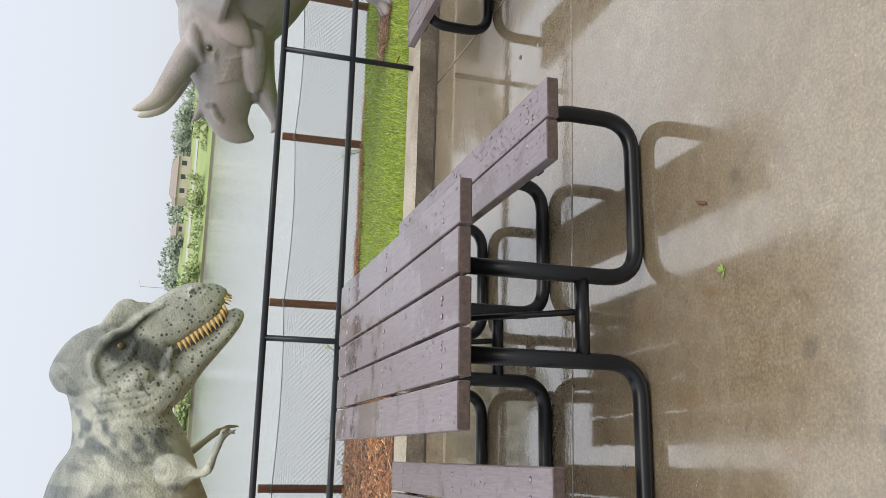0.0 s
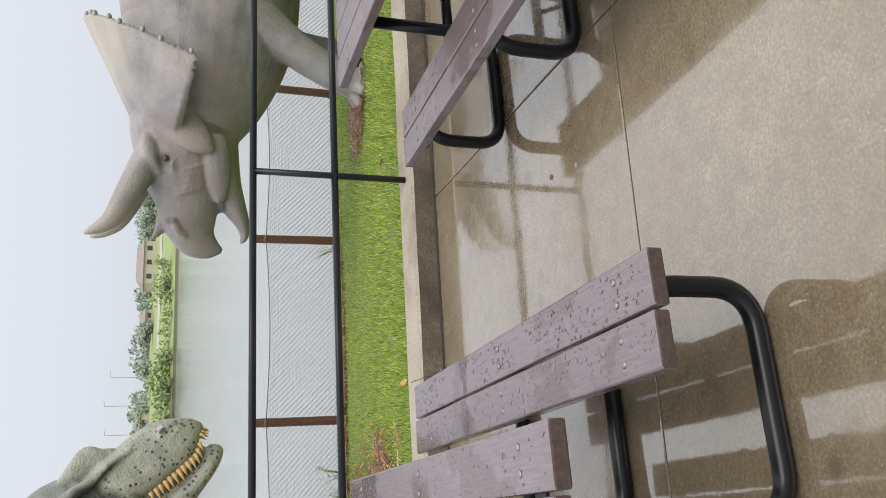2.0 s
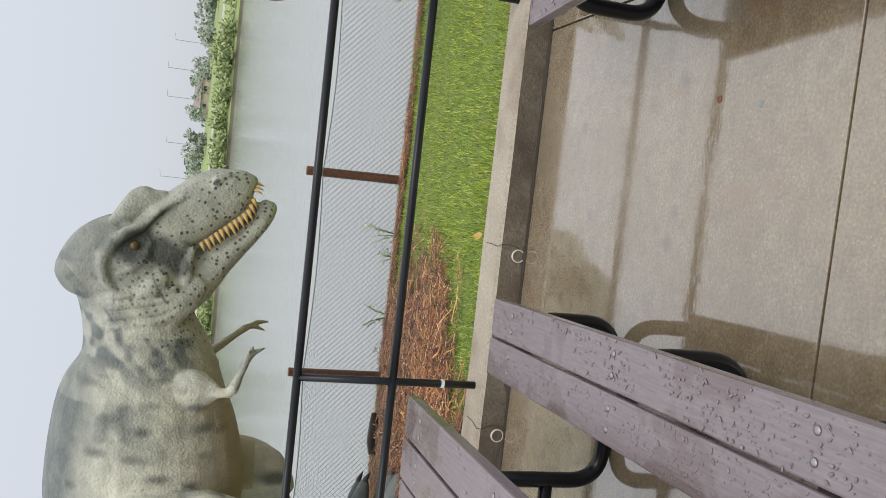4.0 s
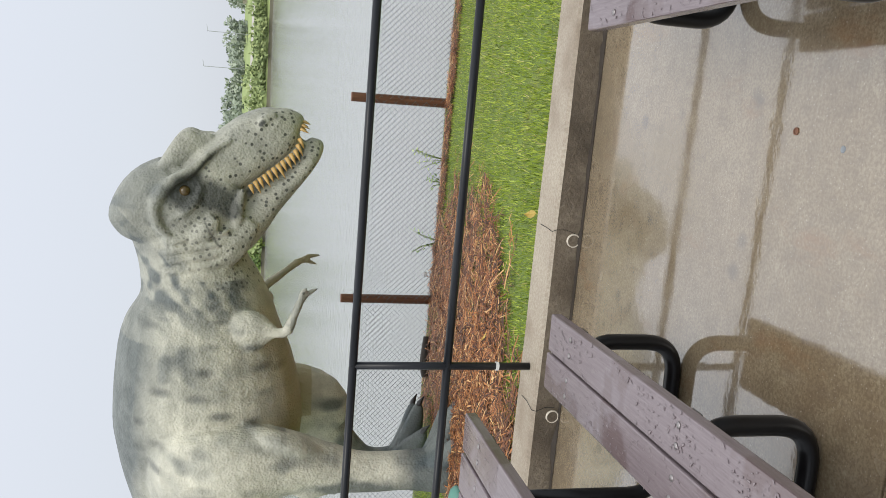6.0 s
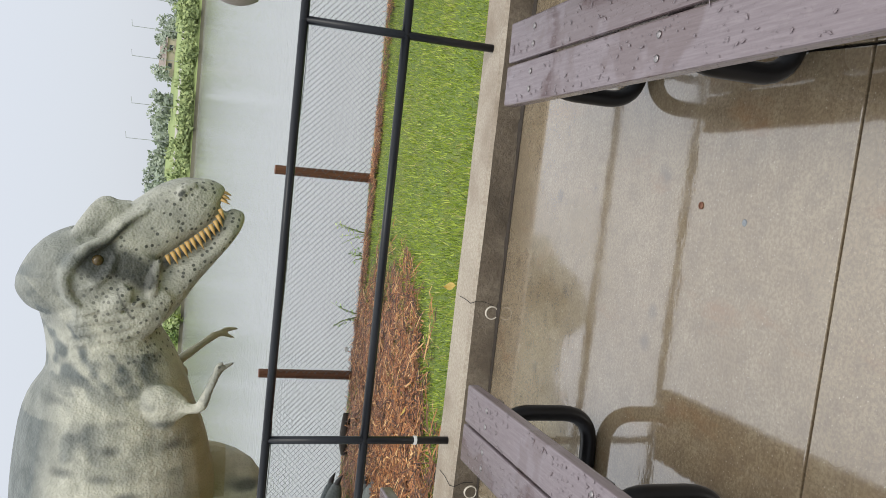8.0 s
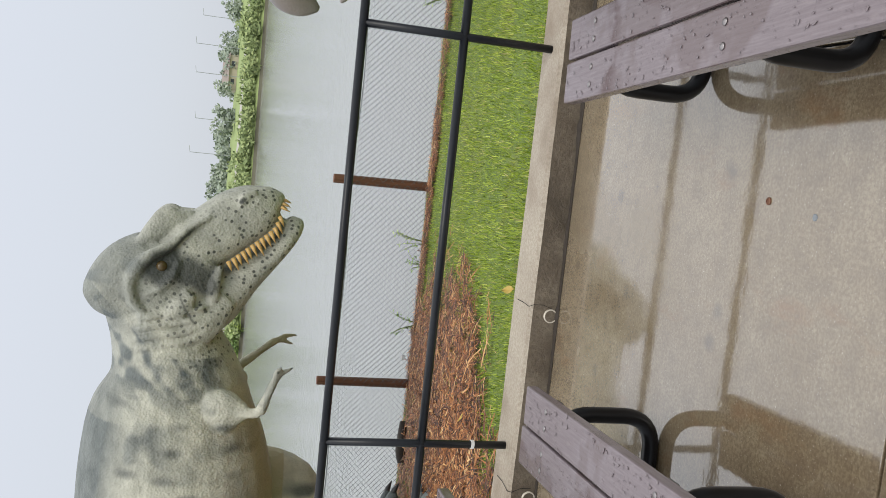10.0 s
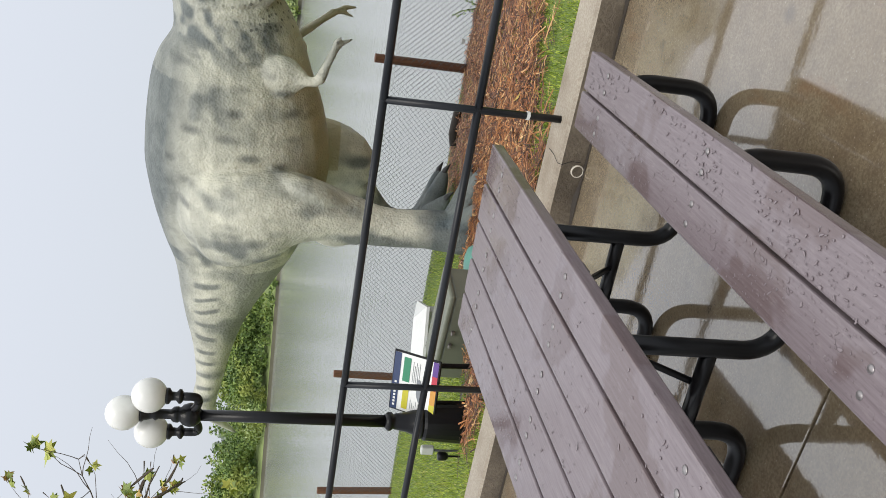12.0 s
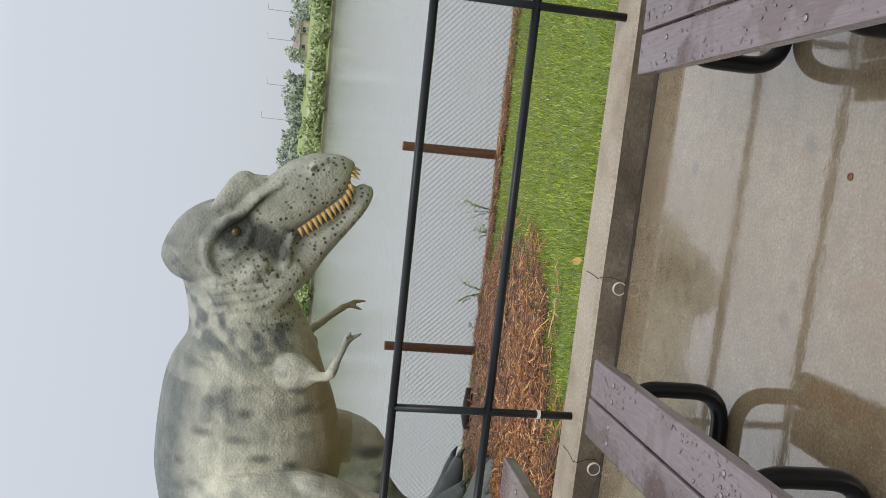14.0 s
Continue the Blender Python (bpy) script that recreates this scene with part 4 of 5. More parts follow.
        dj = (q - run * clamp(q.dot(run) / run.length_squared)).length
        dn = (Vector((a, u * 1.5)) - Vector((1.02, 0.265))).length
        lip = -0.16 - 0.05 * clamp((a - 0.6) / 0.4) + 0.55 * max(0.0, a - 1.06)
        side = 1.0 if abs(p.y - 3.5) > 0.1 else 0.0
        # shade in the brow crease, jowl fold and mouth gap, painted dark
        crease_shade = 1.0 * clamp((0.020 - abs(u - (0.225 + 0.03 * math.sin((a - 0.28) * 6)))) / 0.012) * clamp((a - 0.26) / 0.05) * clamp((0.66 - a) / 0.12)
        jowl_shade = 0.75 * clamp((0.014 - abs(a - 0.10 - 0.5 * (u + 0.30) ** 2 - 0.18 * (u + 0.2))) / 0.010) * clamp((u + 0.36) / 0.05) * clamp((-0.06 - u) / 0.05)
        mouth_shade = side * clamp((a - 0.46) / 0.08) * clamp((0.045 - abs(u - lip + 0.025)) / 0.02)
        patch_and_shade = side * max(clamp((0.20 - de + 0.05 * noise.noise(p * 9)) / 0.07), 0.95 * clamp((0.17 - dj + 0.07 * noise.noise(p * 8)) / 0.09), clamp((0.042 - dn) / 0.015), crease_shade, jowl_shade)
        foot = clamp((0.28 - p.z) / 0.2) if p.x < -1.2 else 0.0
        claw = clamp((p.x + 0.43) / 0.05) if p.z < 1.1 and -0.5 < p.x < -0.2 and (p.y < 3.1 or p.y > 3.9) else 0.0
        mask.data[i].color = (max(patch_and_shade, claw, 0.9 * mouth_shade), belly, foot, 1)
    me.materials.clear()
    for m in (M_REX, M_TOOTH, M_GUM, M_EYE, M_CLAW):
        me.materials.append(m)
    me.polygons.foreach_set("material_index", [0] * len(me.polygons))
    bm = bmesh.new()
    bm.from_mesh(me)
    rng = random.Random(8)
    for w in (-1, 1):
        for k in range(13):
            a = 0.60 + k * 0.047
            wide = 0.272 - 0.105 * (a - 0.6) - 0.35 * max(0, a - 1.06)
            low = -0.16 - 0.035 * clamp((a - 0.6) / 0.4) + 0.5 * max(0, a - 1.08)
            ln = (0.045 + 0.045 * math.sin(min(1.0, (a - 0.55) / 0.42) * 2.4)) * rng.uniform(0.75, 1.2)
            cone(bm, hd(a, low + 0.03, w * (wide - 0.022)), hd(a - 0.03, low - ln, w * (wide - 0.008)), 0.021, 1, bend=(0.004, w * 0.006, 0))
        for k in range(3):
            a = 1.225 + k * 0.028
            cone(bm, hd(a, -0.07 + 0.012 * k, w * (0.135 - 0.04 * k)), hd(a + 0.03, -0.15 + 0.02 * k, w * (0.14 - 0.04 * k)), 0.014, 1)
        before = set(bm.faces)
        p = hd(0.19, 0.19, w * 0.333)
        ball(bm, p, 0.045, u=16, v=10)
        for f in bm.faces:
            if f not in before:
                f.material_index = 3
    for y0, gx, lake in ((2.80, -1.98, 0), (4.2, -2.56, 1)):
        for ey, ex in ((-0.30, 0.36), (-0.02, 0.52), (0.26, 0.40)):
            x, y = gx + ex, y0 + ey
            z = REX_FLOOR
            cone(bm, (x, y, z + 0.07), (x + 0.14, y + ey * 0.3, z + 0.01), 0.04, 4, bend=(0, 0, 0.015))
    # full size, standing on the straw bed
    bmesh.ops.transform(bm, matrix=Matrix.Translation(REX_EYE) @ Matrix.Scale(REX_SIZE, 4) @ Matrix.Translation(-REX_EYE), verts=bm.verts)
    bm.to_mesh(me)
    bm.free()
    me.polygons.foreach_set("use_smooth", [True] * len(me.polygons))
    me.name = "tyrannosaur_statue"
    ob = new("tyrannosaur_statue", me)
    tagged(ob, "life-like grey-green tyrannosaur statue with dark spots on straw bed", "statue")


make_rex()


def build_trike(nt, b):
    v = coords(nt)
    mid = noise_tex(nt, v, 4, 4, 0.6)
    big = noise_tex(nt, v, 1.2, 3)
    scales = node(nt, "ShaderNodeTexVoronoi", Scale=38.0)
    nt.links.new(v, scales.inputs["Vector"])
    att = nt.nodes.new("ShaderNodeAttribute")
    att.attribute_name = "paint"
    sep = nt.nodes.new("ShaderNodeSeparateColor")
    nt.links.new(att.outputs["Color"], sep.inputs[0])
    c = ramp(nt, mid, [(0.3, (0.165, 0.156, 0.156)), (0.7, (0.29, 0.275, 0.27))])
    c = mix(nt, ramp(nt, big, [(0.45, 0.0), (0.7, 0.6)]), c, (0.28, 0.215, 0.185))
    c = mix(nt, maths(nt, "MULTIPLY", sep.outputs[2], 0.4), c, (0.36, 0.29, 0.26))
    c = mix(nt, sep.outputs[0], c, (0.42, 0.38, 0.31))
    c = mix(nt, maths(nt, "MULTIPLY", sep.outputs[1], 0.7), c, (0.07, 0.065, 0.065))
    link(nt, c, b, "Base Color")
    b.inputs["Roughness"].default_value = 0.45
    bump(nt, b, maths(nt, "ADD", maths(nt, "MULTIPLY", scales.outputs["Distance"], 0.5), mid), 0.25, 0.02)


M_TRIKE = material("painted_brown_grey_hide", build_trike)
M_STUD = simple("pale_horn_stud", (0.36, 0.34, 0.32), 0.45)


def make_trike():
    bm = bmesh.new()
    Y = 3.55
    # head
    loft(bm, [(4.0, Y, 1.42, 0.40, 0.42), (3.7, Y, 1.36, 0.46, 0.46), (3.4, Y, 1.30, 0.455, 0.45), (3.15, Y, 1.27, 0.40, 0.40), (2.95, Y, 1.235, 0.325, 0.31), (2.78, Y, 1.215, 0.285, 0.24), (2.64, Y, 1.18, 0.25, 0.18), (2.53, Y, 1.115, 0.21, 0.125), (2.465, Y, 1.03, 0.15, 0.085), (2.435, Y, 0.95, 0.09, 0.055), (2.42, Y, 0.875, 0.025, 0.02)], 26, 2.3)
    # lower jaw hanging open, beak tip curving up; tongue floor inside
    loft(bm, [(3.7, Y, 1.0, 0.24, 0.34), (3.35, Y, 0.94, 0.21, 0.33), (3.08, Y, 0.86, 0.165, 0.26), (2.88, Y, 0.77, 0.125, 0.185), (2.74, Y, 0.695, 0.085, 0.125), (2.62, Y, 0.655, 0.055, 0.08), (2.545, Y, 0.665, 0.035, 0.045), (2.505, Y, 0.70, 0.015, 0.02)], 20)
    loft(bm, [(3.4, Y, 0.92, 0.14, 0.28), (3.1, Y, 0.92, 0.12, 0.24), (2.9, Y, 0.90, 0.08, 0.18), (2.82, Y, 0.88, 0.04, 0.12)], 14)
    for s in (-1, 1):
        # cheek plate with its rolled lower edge, brow, horn
        loft(bm, [(3.74, Y + s * 0.36, 1.46, 0.13, 0.06), (3.62, Y + s * 0.43, 1.33, 0.18, 0.075), (3.50, Y + s * 0.465, 1.20, 0.165, 0.075), (3.42, Y + s * 0.47, 1.09, 0.10, 0.06), (3.38, Y + s * 0.46, 1.02, 0.03, 0.03)], 16)
        loft(bm, [(3.50, Y + s * 0.33, 1.62, 0.06, 0.06), (3.40, Y + s * 0.38, 1.62, 0.08, 0.07), (3.26, Y + s * 0.38, 1.57, 0.06, 0.05), (3.14, Y + s * 0.34, 1.50, 0.04, 0.04)], 12)
        loft(bm, [(3.46, Y + s * 0.24, 1.50, 0.18, 0.16), (3.24, Y + s * 0.27, 1.64, 0.155, 0.14), (3.03, Y + s * 0.30, 1.745, 0.135, 0.125), (2.85, Y + s * 0.33, 1.83, 0.12, 0.11), (2.69, Y + s * 0.355, 1.92, 0.095, 0.085), (2.60, Y + s * 0.37, 2.03, 0.065, 0.06), (2.55, Y + s * 0.38, 2.13, 0.035, 0.03), (2.535, Y + s * 0.38, 2.18, 0.01, 0.01)], 16)
        # jaw muscle, folds behind the mouth, wrinkles round the eye
        loft(bm, [(3.55, Y + s * 0.36, 1.02, 0.12, 0.08), (3.30, Y + s * 0.37, 0.98, 0.14, 0.08), (3.08, Y + s * 0.31, 0.95, 0.11, 0.06), (2.90, Y + s * 0.22, 0.92, 0.05, 0.04)], 12)
        for k in range(4):
            r = 0.085 + 0.03 * k
            arc = [(3.285 + r * math.cos(a), Y + s * (0.425 - 0.012 * k), 1.455 + 0.85 * r * math.sin(a), 0.011, 0.012) for a in [radians(-150 + 28 * n) for n in range(6)]]
            loft(bm, arc, 6)
        for k in range(5):
            x = 2.98 + 0.055 * k
            loft(bm, [(x - 0.04, Y + s * (0.30 + 0.02 * k), 1.36, 0.012, 0.012), (x, Y + s * (0.335 + 0.02 * k), 1.24, 0.016, 0.014), (x + 0.05, Y + s * (0.325 + 0.02 * k), 1.10, 0.012, 0.012)], 6)
    loft(bm, [(2.78, Y, 1.42, 0.11, 0.08), (2.66, Y, 1.47, 0.07, 0.055), (2.56, Y, 1.53, 0.035, 0.03), (2.515, Y, 1.57, 0.01, 0.01)], 12)
    # frill: a drooping shield with a thick edge
    nv, ns, sheet = 28, 12, []

    def frill_at(s, v):
        return Vector((3.40 + (1.30 - 0.50 * v * v) * s, Y + v * (0.30 + 0.58 * math.sin(min(1.0, s * 1.25) * math.pi / 2)), 1.60 + 0.64 * s - v * v * (0.22 + 0.80 * s) + 0.02 * math.cos(v * 22) * s * s))

    for lift in (0.05, -0.05):
        sheet.append([[bm.verts.new(frill_at(s / ns, -1 + 2 * v / nv) + Vector((-0.3, 0, 0.95)) * lift * (1 - 0.35 * s / ns)) for v in range(nv + 1)] for s in range(ns + 1)])
    for k, g in enumerate(sheet):
        for s in range(ns):
            for v in range(nv):
                q = (g[s][v], g[s][v + 1], g[s + 1][v + 1], g[s + 1][v])
                bm.faces.new(q if k else q[::-1])
    rim = lambda g: [g[0][v] for v in range(nv + 1)] + [g[s][nv] for s in range(1, ns + 1)] + [g[ns][v] for v in range(nv - 1, -1, -1)] + [g[s][0] for s in range(ns - 1, 0, -1)]
    top_rim, low_rim = rim(sheet[0]), rim(sheet[1])
    for k in range(len(top_rim)):
        j = (k + 1) % len(top_rim)
        bm.faces.new((top_rim[k], top_rim[j], low_rim[j], low_rim[k]))
    for s in (-1, 1):
        # nostril rim
        loft(bm, [(2.72, Y + s * 0.20, 1.36, 0.03, 0.02), (2.62, Y + s * 0.185, 1.33, 0.045, 0.03), (2.55, Y + s * 0.15, 1.24, 0.03, 0.02)], 8)
    turn_head = Matrix.Translation((4.17, Y, 0.08)) @ Matrix.Rotation(radians(-14), 4, "Z") @ Matrix.Translation((-4.0, -Y, 0))
    bmesh.ops.transform(bm, matrix=turn_head, verts=bm.verts)
    # body and tail
    loft(bm, [(3.75, Y, 1.22, 0.38, 0.34), (4.1, Y, 1.16, 0.58, 0.46), (4.5, Y, 1.13, 0.76, 0.62), (5.0, Y + 0.05, 1.12, 0.90, 0.74), (5.6, Y + 0.1, 1.12, 0.95, 0.82), (6.2, Y + 0.15, 1.10, 0.88, 0.76), (6.8, Y + 0.2, 1.02, 0.62, 0.54), (7.4, Y + 0.3, 0.88, 0.36, 0.32), (8.2, Y + 0.45, 0.65, 0.18, 0.17), (9.0, Y + 0.6, 0.45, 0.04, 0.04)], 28)
    # legs
    for x, y, lead in ((4.88, Y - 0.38, -0.55), (5.4, Y + 0.62, -0.25), (6.35, Y - 0.35, 0.0), (6.4, Y + 0.6, 0.1)):
        gx = x + lead
        gz = ground_z(gx, y)
        loft(bm, [(x, y, 1.15, 0.34, 0.26), (x + 0.02, y, 0.75, 0.29, 0.24), (x + lead * 0.4 + 0.03, y, 0.42, 0.21, 0.19), (x + lead * 0.75, y, 0.08, 0.18, 0.175), (gx, y, gz + 0.16, 0.19, 0.19), (gx, y, gz + 0.02, 0.21, 0.21)], 18)
        for a in (-0.7, 0.0, 0.7):
            tx, ty = gx - 0.2 * math.cos(a), y + 0.2 * math.sin(a)
            loft(bm, [(gx - 0.08 * math.cos(a), y + 0.08 * math.sin(a), gz + 0.12, 0.09, 0.07), (tx, ty, gz + 0.07, 0.075, 0.065), (gx - 0.29 * math.cos(a), y + 0.29 * math.sin(a), gz + 0.04, 0.045, 0.045)], 10)
    me = remeshed(bm, 0.018, 2)
    paint = me.color_attributes.new("paint", "FLOAT_COLOR", "POINT")
    for i, vert in enumerate(me.vertices):
        p = turn_head.inverted() @ vert.co
        pink = clamp((noise.noise(p * 2.5) + 0.1) / 0.4)
        horn = clamp((2.86 - p.x) / 0.25) * clamp((p.z - 1.62) / 0.1)
        frill = clamp((p.x - 3.75) / 0.4) * clamp((p.z - 1.72) / 0.25) * 0.7
        brow = clamp((0.1 - (p - Vector((3.27, Y - 0.42, 1.47))).length) / 0.05)
        paint.data[i].color = (max(horn * 0.8, frill if abs(p.y - Y) < 0.8 and p.x < 4.8 else 0.0), max(brow, clamp((0.045 - (Vector((p.x, p.z * 0.6)) - Vector((2.70, 0.83))).length) / 0.02), 0.8 * clamp((0.05 - abs(p.z - 0.90)) / 0.02) * clamp((2.95 - p.x) / 0.05) * clamp((p.x - 2.76) / 0.03)), pink, 1)
    me.materials.clear()
    for m in (M_TRIKE, M_STUD, M_EYE):
        me.materials.append(m)
    me.polygons.foreach_set("material_index", [0] * len(me.polygons))
    bm = bmesh.new()
    bm.from_mesh(me)
    for s in (-1, 1):
        for k in range(8):
            before = set(bm.faces)
            p = frill_at(1.0, s * (0.06 + 0.13 * k))
            ball(bm, turn_head @ (p + Vector((0.01, 0, 0))), 0.032, (1, 1, 0.8), 10, 7)
            for f in bm.faces:
                if f not in before:
                    f.material_index = 1
        before = set(bm.faces)
        ball(bm, turn_head @ Vector((3.285, Y + s * 0.415, 1.46)), 0.033, u=12, v=8)
        for f in bm.faces:
            if f not in before:
                f.material_index = 2
    bm.to_mesh(me)
    bm.free()
    me.polygons.foreach_set("use_smooth", [True] * len(me.polygons))
    tagged(new("triceratops_statue", me), "life-like brown-grey triceratops statue with long brow horns", "statue")


make_trike()


# ---------------------------------------------------------------- lamp, sign, utility boxes
def make_lamp():
    x, y = -2.74, 0.95
    gz = ground_z(x, y)
    lamp = empty("park_lamp", pose(x, y, gz))
    bm = bmesh.new()
    lathe(bm, [(0.155, -0.05), (0.155, 0.0), (0.15, 0.06), (0.135, 0.33), (0.125, 0.35)], 20)
    part("plinth", bm, M_BLACK, lamp, smooth=False)
    bm = bmesh.new()
    lathe(bm, [(0.12, 0.35), (0.125, 0.37), (0.10, 0.40), (0.075, 0.47), (0.06, 0.55), (0.055, 0.57), (0.07, 0.585), (0.07, 0.61), (0.052, 0.63)], 20)
    part("fluted_collar", bm, M_BLACK, lamp, smooth=True)
    bm = bmesh.new()
    lathe(bm, [(0.046, 0.62), (0.043, 1.4), (0.040, 1.970)], 18)
    part("pole", bm, M_BLACK, lamp, smooth=True)
    bm = bmesh.new()
    lathe(bm, [(0.04, 1.950), (0.060, 1.965), (0.080, 1.99), (0.086, 2.03), (0.072, 2.075), (0.05, 2.095), (0.058, 2.11), (0.055, 2.140), (0.035, 2.160), (0.035, 2.240), (0.048, 2.260), (0.035, 2.280), (0.05, 2.340), (0.06, 2.350), (0.06, 2.365)], 18)
    part("hub", bm, M_BLACK, lamp, smooth=True)
    tops = [(0, 0, 2.365, 0.123)]
    for a in (radians(-15), radians(165)):
        dx, dy = 0.21 * math.cos(a), 0.21 * math.sin(a)
        bm = bmesh.new()
        pts = rounded([(0, 0, 2.050), (dx * 0.55, dy * 0.55, 1.970), (dx, dy, 1.970), (dx, dy, 2.110)], 0.05, 6)
        tube(bm, pts, 0.030, 12)
        part("arm", bm, M_BLACK, lamp, smooth=True)
        bm = bmesh.new()
        lathe(bm, [(0.026, 2.070), (0.05, 2.085), (0.052, 2.100), (0.03, 2.120), (0.032, 2.150), (0.056, 2.165), (0.058, 2.185), (0.045, 2.190)], 16, (dx, dy, 0))
        part("fitter", bm, M_BLACK, lamp, smooth=True)
        tops.append((dx, dy, 2.185, 0.121))
    for gx, gy, gz2, r in tops:
        bm = bmesh.new()
        ball(bm, (gx, gy, gz2 + r * 0.92), r, u=28, v=18)
        part("globe", bm, M_GLOBE, lamp, "white acrylic globe", smooth=True)
    tagged(lamp, "black cast-iron park lamp with three white globes", "street lamp")
    # small spotlight on a spike beside the lamp
    spot = empty("ground_spotlight", pose(-3.02, 0.90, ground_z(-3.02, 0.9)))
    bm = bmesh.new()
    tube(bm, [(0, 0, -0.05), (0, 0, 0.12)], 0.008, 8)
    part("spike", bm, M_BLACK, spot)
    bm = bmesh.new()
    lathe(bm, [(0.02, 0.10), (0.035, 0.12), (0.035, 0.17), (0.028, 0.18)], 12)
    part("lamp_head", bm, M_BLACK, spot, smooth=True)
    bm = bmesh.new()
    box(bm, -0.04, 0.03, 0.05, 0.10, 0.20, 0.30, 0.008)
    part("junction_box", bm, M_UTIL_LID, spot)
    bm = bmesh.new()
    tube(bm, [(-0.005, 0.07, -0.05), (-0.005, 0.07, 0.21)], 0.009, 8)
    part("stem", bm, M_WIRE, spot)
    tagged(spot, "small black spotlight and grey junction box on stakes", "spotlight")


make_lamp()


def flat(name, parent, x0, x1, z0, z1, mat, lift):
    bm = bmesh.new()
    box(bm, x0, x1, -lift - 0.0015, -lift, z0, z1)
    return part(name, bm, mat, parent)


def make_sign():
    x, y = -2.475, 1.05
    gz = ground_z(x, y)
    sign = empty("information_sign", pose(x, y, 0.40, -38, 0, 14))
    w, h = 0.225, 0.185
    bm = bmesh.new()
    box(bm, -w - 0.012, w + 0.012, 0, 0.02, -h - 0.012, h + 0.012, 0.004)
    part("sign_frame", bm, M_BLACK, sign)
    flat("panel", sign, -w, w, -h, h, M_WHITE, 0.001)
    flat("title_band", sign, -w, w, h - 0.055, h, M_NAVY, 0.004)
    flat("green_panel", sign, 0.01, 0.20, 0.045, 0.105, M_GREEN_P, 0.004)
    flat("yellow_panel", sign, -0.205, -0.03, 0.04, 0.09, M_YELLOW_P, 0.004)
    flat("orange_panel", sign, 0.10, 0.20, -0.125, -0.08, M_ORANGE_P, 0.004)
    for k, m in enumerate((M_YELLOW_P, M_ORANGE_P, M_RED_P, M_PURPLE_P)):
        flat("footer_band", sign, -w + k * w / 2, -w + (k + 1) * w / 2, -h, -h + 0.045, m, 0.004)
    for k in range(8):
        flat("title_bar", sign, -0.20 + 0.026 * k, -0.20 + 0.026 * k + 0.016, h - 0.038, h - 0.020, M_WHITE, 0.007)
    for k in range(5):
        flat("text_line", sign, 0.02, 0.18 - 0.03 * (k % 2), 0.020 - 0.014 * k, 0.023 - 0.014 * k, M_GREY_P, 0.004)
        flat("text_line", sign, -0.20, -0.12 - 0.02 * (k % 3), 0.015 - 0.016 * k, 0.018 - 0.016 * k, M_GREY_P, 0.004)
    bm = bmesh.new()
    loft(bm, [(-0.12, -0.006, -0.06, 0.012, 0.001), (-0.06, -0.006, -0.045, 0.022, 0.001), (0.0, -0.006, -0.05, 0.025, 0.001), (0.05, -0.006, -0.03, 0.012, 0.001)], 10)
    part("printed_picture", bm, M_GREY_P, sign)
    for sx in (-0.15, 0.15):
        bm = bmesh.new()
        inv = sign.matrix_basis.inverted()
        p = sign.matrix_basis @ Vector((sx, 0.03, 0.0))
        tube(bm, [inv @ p, inv @ Vector((p.x, p.y + 0.02, gz - 0.1))], 0.02, 10)
        part("sign_post", bm, M_BLACK, sign)
    tagged(sign, "tilted white information panel with colour print and dark blue title", "sign")


make_sign()


def make_boxes():
    ub = empty("utility_box", pose(-2.44, 1.88, ground_z(-2.44, 1.88), 0, 0, -8))
    bm = bmesh.new()
    box(bm, -0.44, 0.44, -0.2, 0.2, -0.1, 0.265, 0.02, 2)
    part("cabinet_body", bm, M_UTIL, ub)
    bm = bmesh.new()
    box(bm, -0.455, 0.455, -0.215, 0.215, 0.26, 0.305, 0.015, 2)
    part("cabinet_lid", bm, M_UTIL, ub)
    for lx in (-0.06, 0.08):
        bm = bmesh.new()
        box(bm, lx - 0.02, lx + 0.02, -0.228, -0.198, 0.20, 0.23, 0.005)
        part("latch", bm, M_BOLT, ub)
    tagged(ub, "low olive-grey fibreglass electrical cabinet behind the railing", "utility box")
    tx = empty("ridged_cover", pose(-3.15, 2.7, ground_z(-3.15, 2.7), 0, 0, 25))
    bm = bmesh.new()
    box(bm, -0.3, 0.3, -0.22, 0.22, -0.1, 0.36, 0.01)
    part("cover_body", bm, M_UTIL_LID, tx)
    bm = bmesh.new()
    vs = [bm.verts.new(p) for p in ((-0.34, -0.26, 0.362), (0.34, -0.26, 0.362), (0.34, 0.26, 0.362), (-0.34, 0.26, 0.362), (-0.34, -0.26, 0.39), (0.34, -0.26, 0.39), (0.34, 0.26, 0.39), (-0.34, 0.26, 0.39), (-0.2, 0, 0.46), (0.2, 0, 0.46))]
    for f in ((3, 2, 1, 0), (0, 1, 5, 4), (1, 2, 6, 5), (2, 3, 7, 6), (3, 0, 4, 7), (4, 5, 9, 8), (5, 6, 9), (6, 7, 8, 9), (7, 4, 8)):
        bm.faces.new([vs[k] for k in f])
    part("ridged_lid", bm, M_WHITE, tx, "white peaked lid")
    tagged(tx, "pale grey equipment box with a white peaked lid", "utility box")
    dx, dy = -2.05, 2.25
    dome = empty("pipe_cap", pose(dx, dy, ground_z(dx, dy)))
    bm = bmesh.new()
    lathe(bm, [(0.13, -0.1), (0.13, 0.05), (0.155, 0.055), (0.16, 0.075), (0.14, 0.105), (0.09, 0.125), (0.01, 0.135)], 24)
    part("cap", bm, M_TEAL, dome, smooth=True)
    tagged(dome, "round teal plastic pipe cap on the straw bed", "pipe cap")


make_boxes()


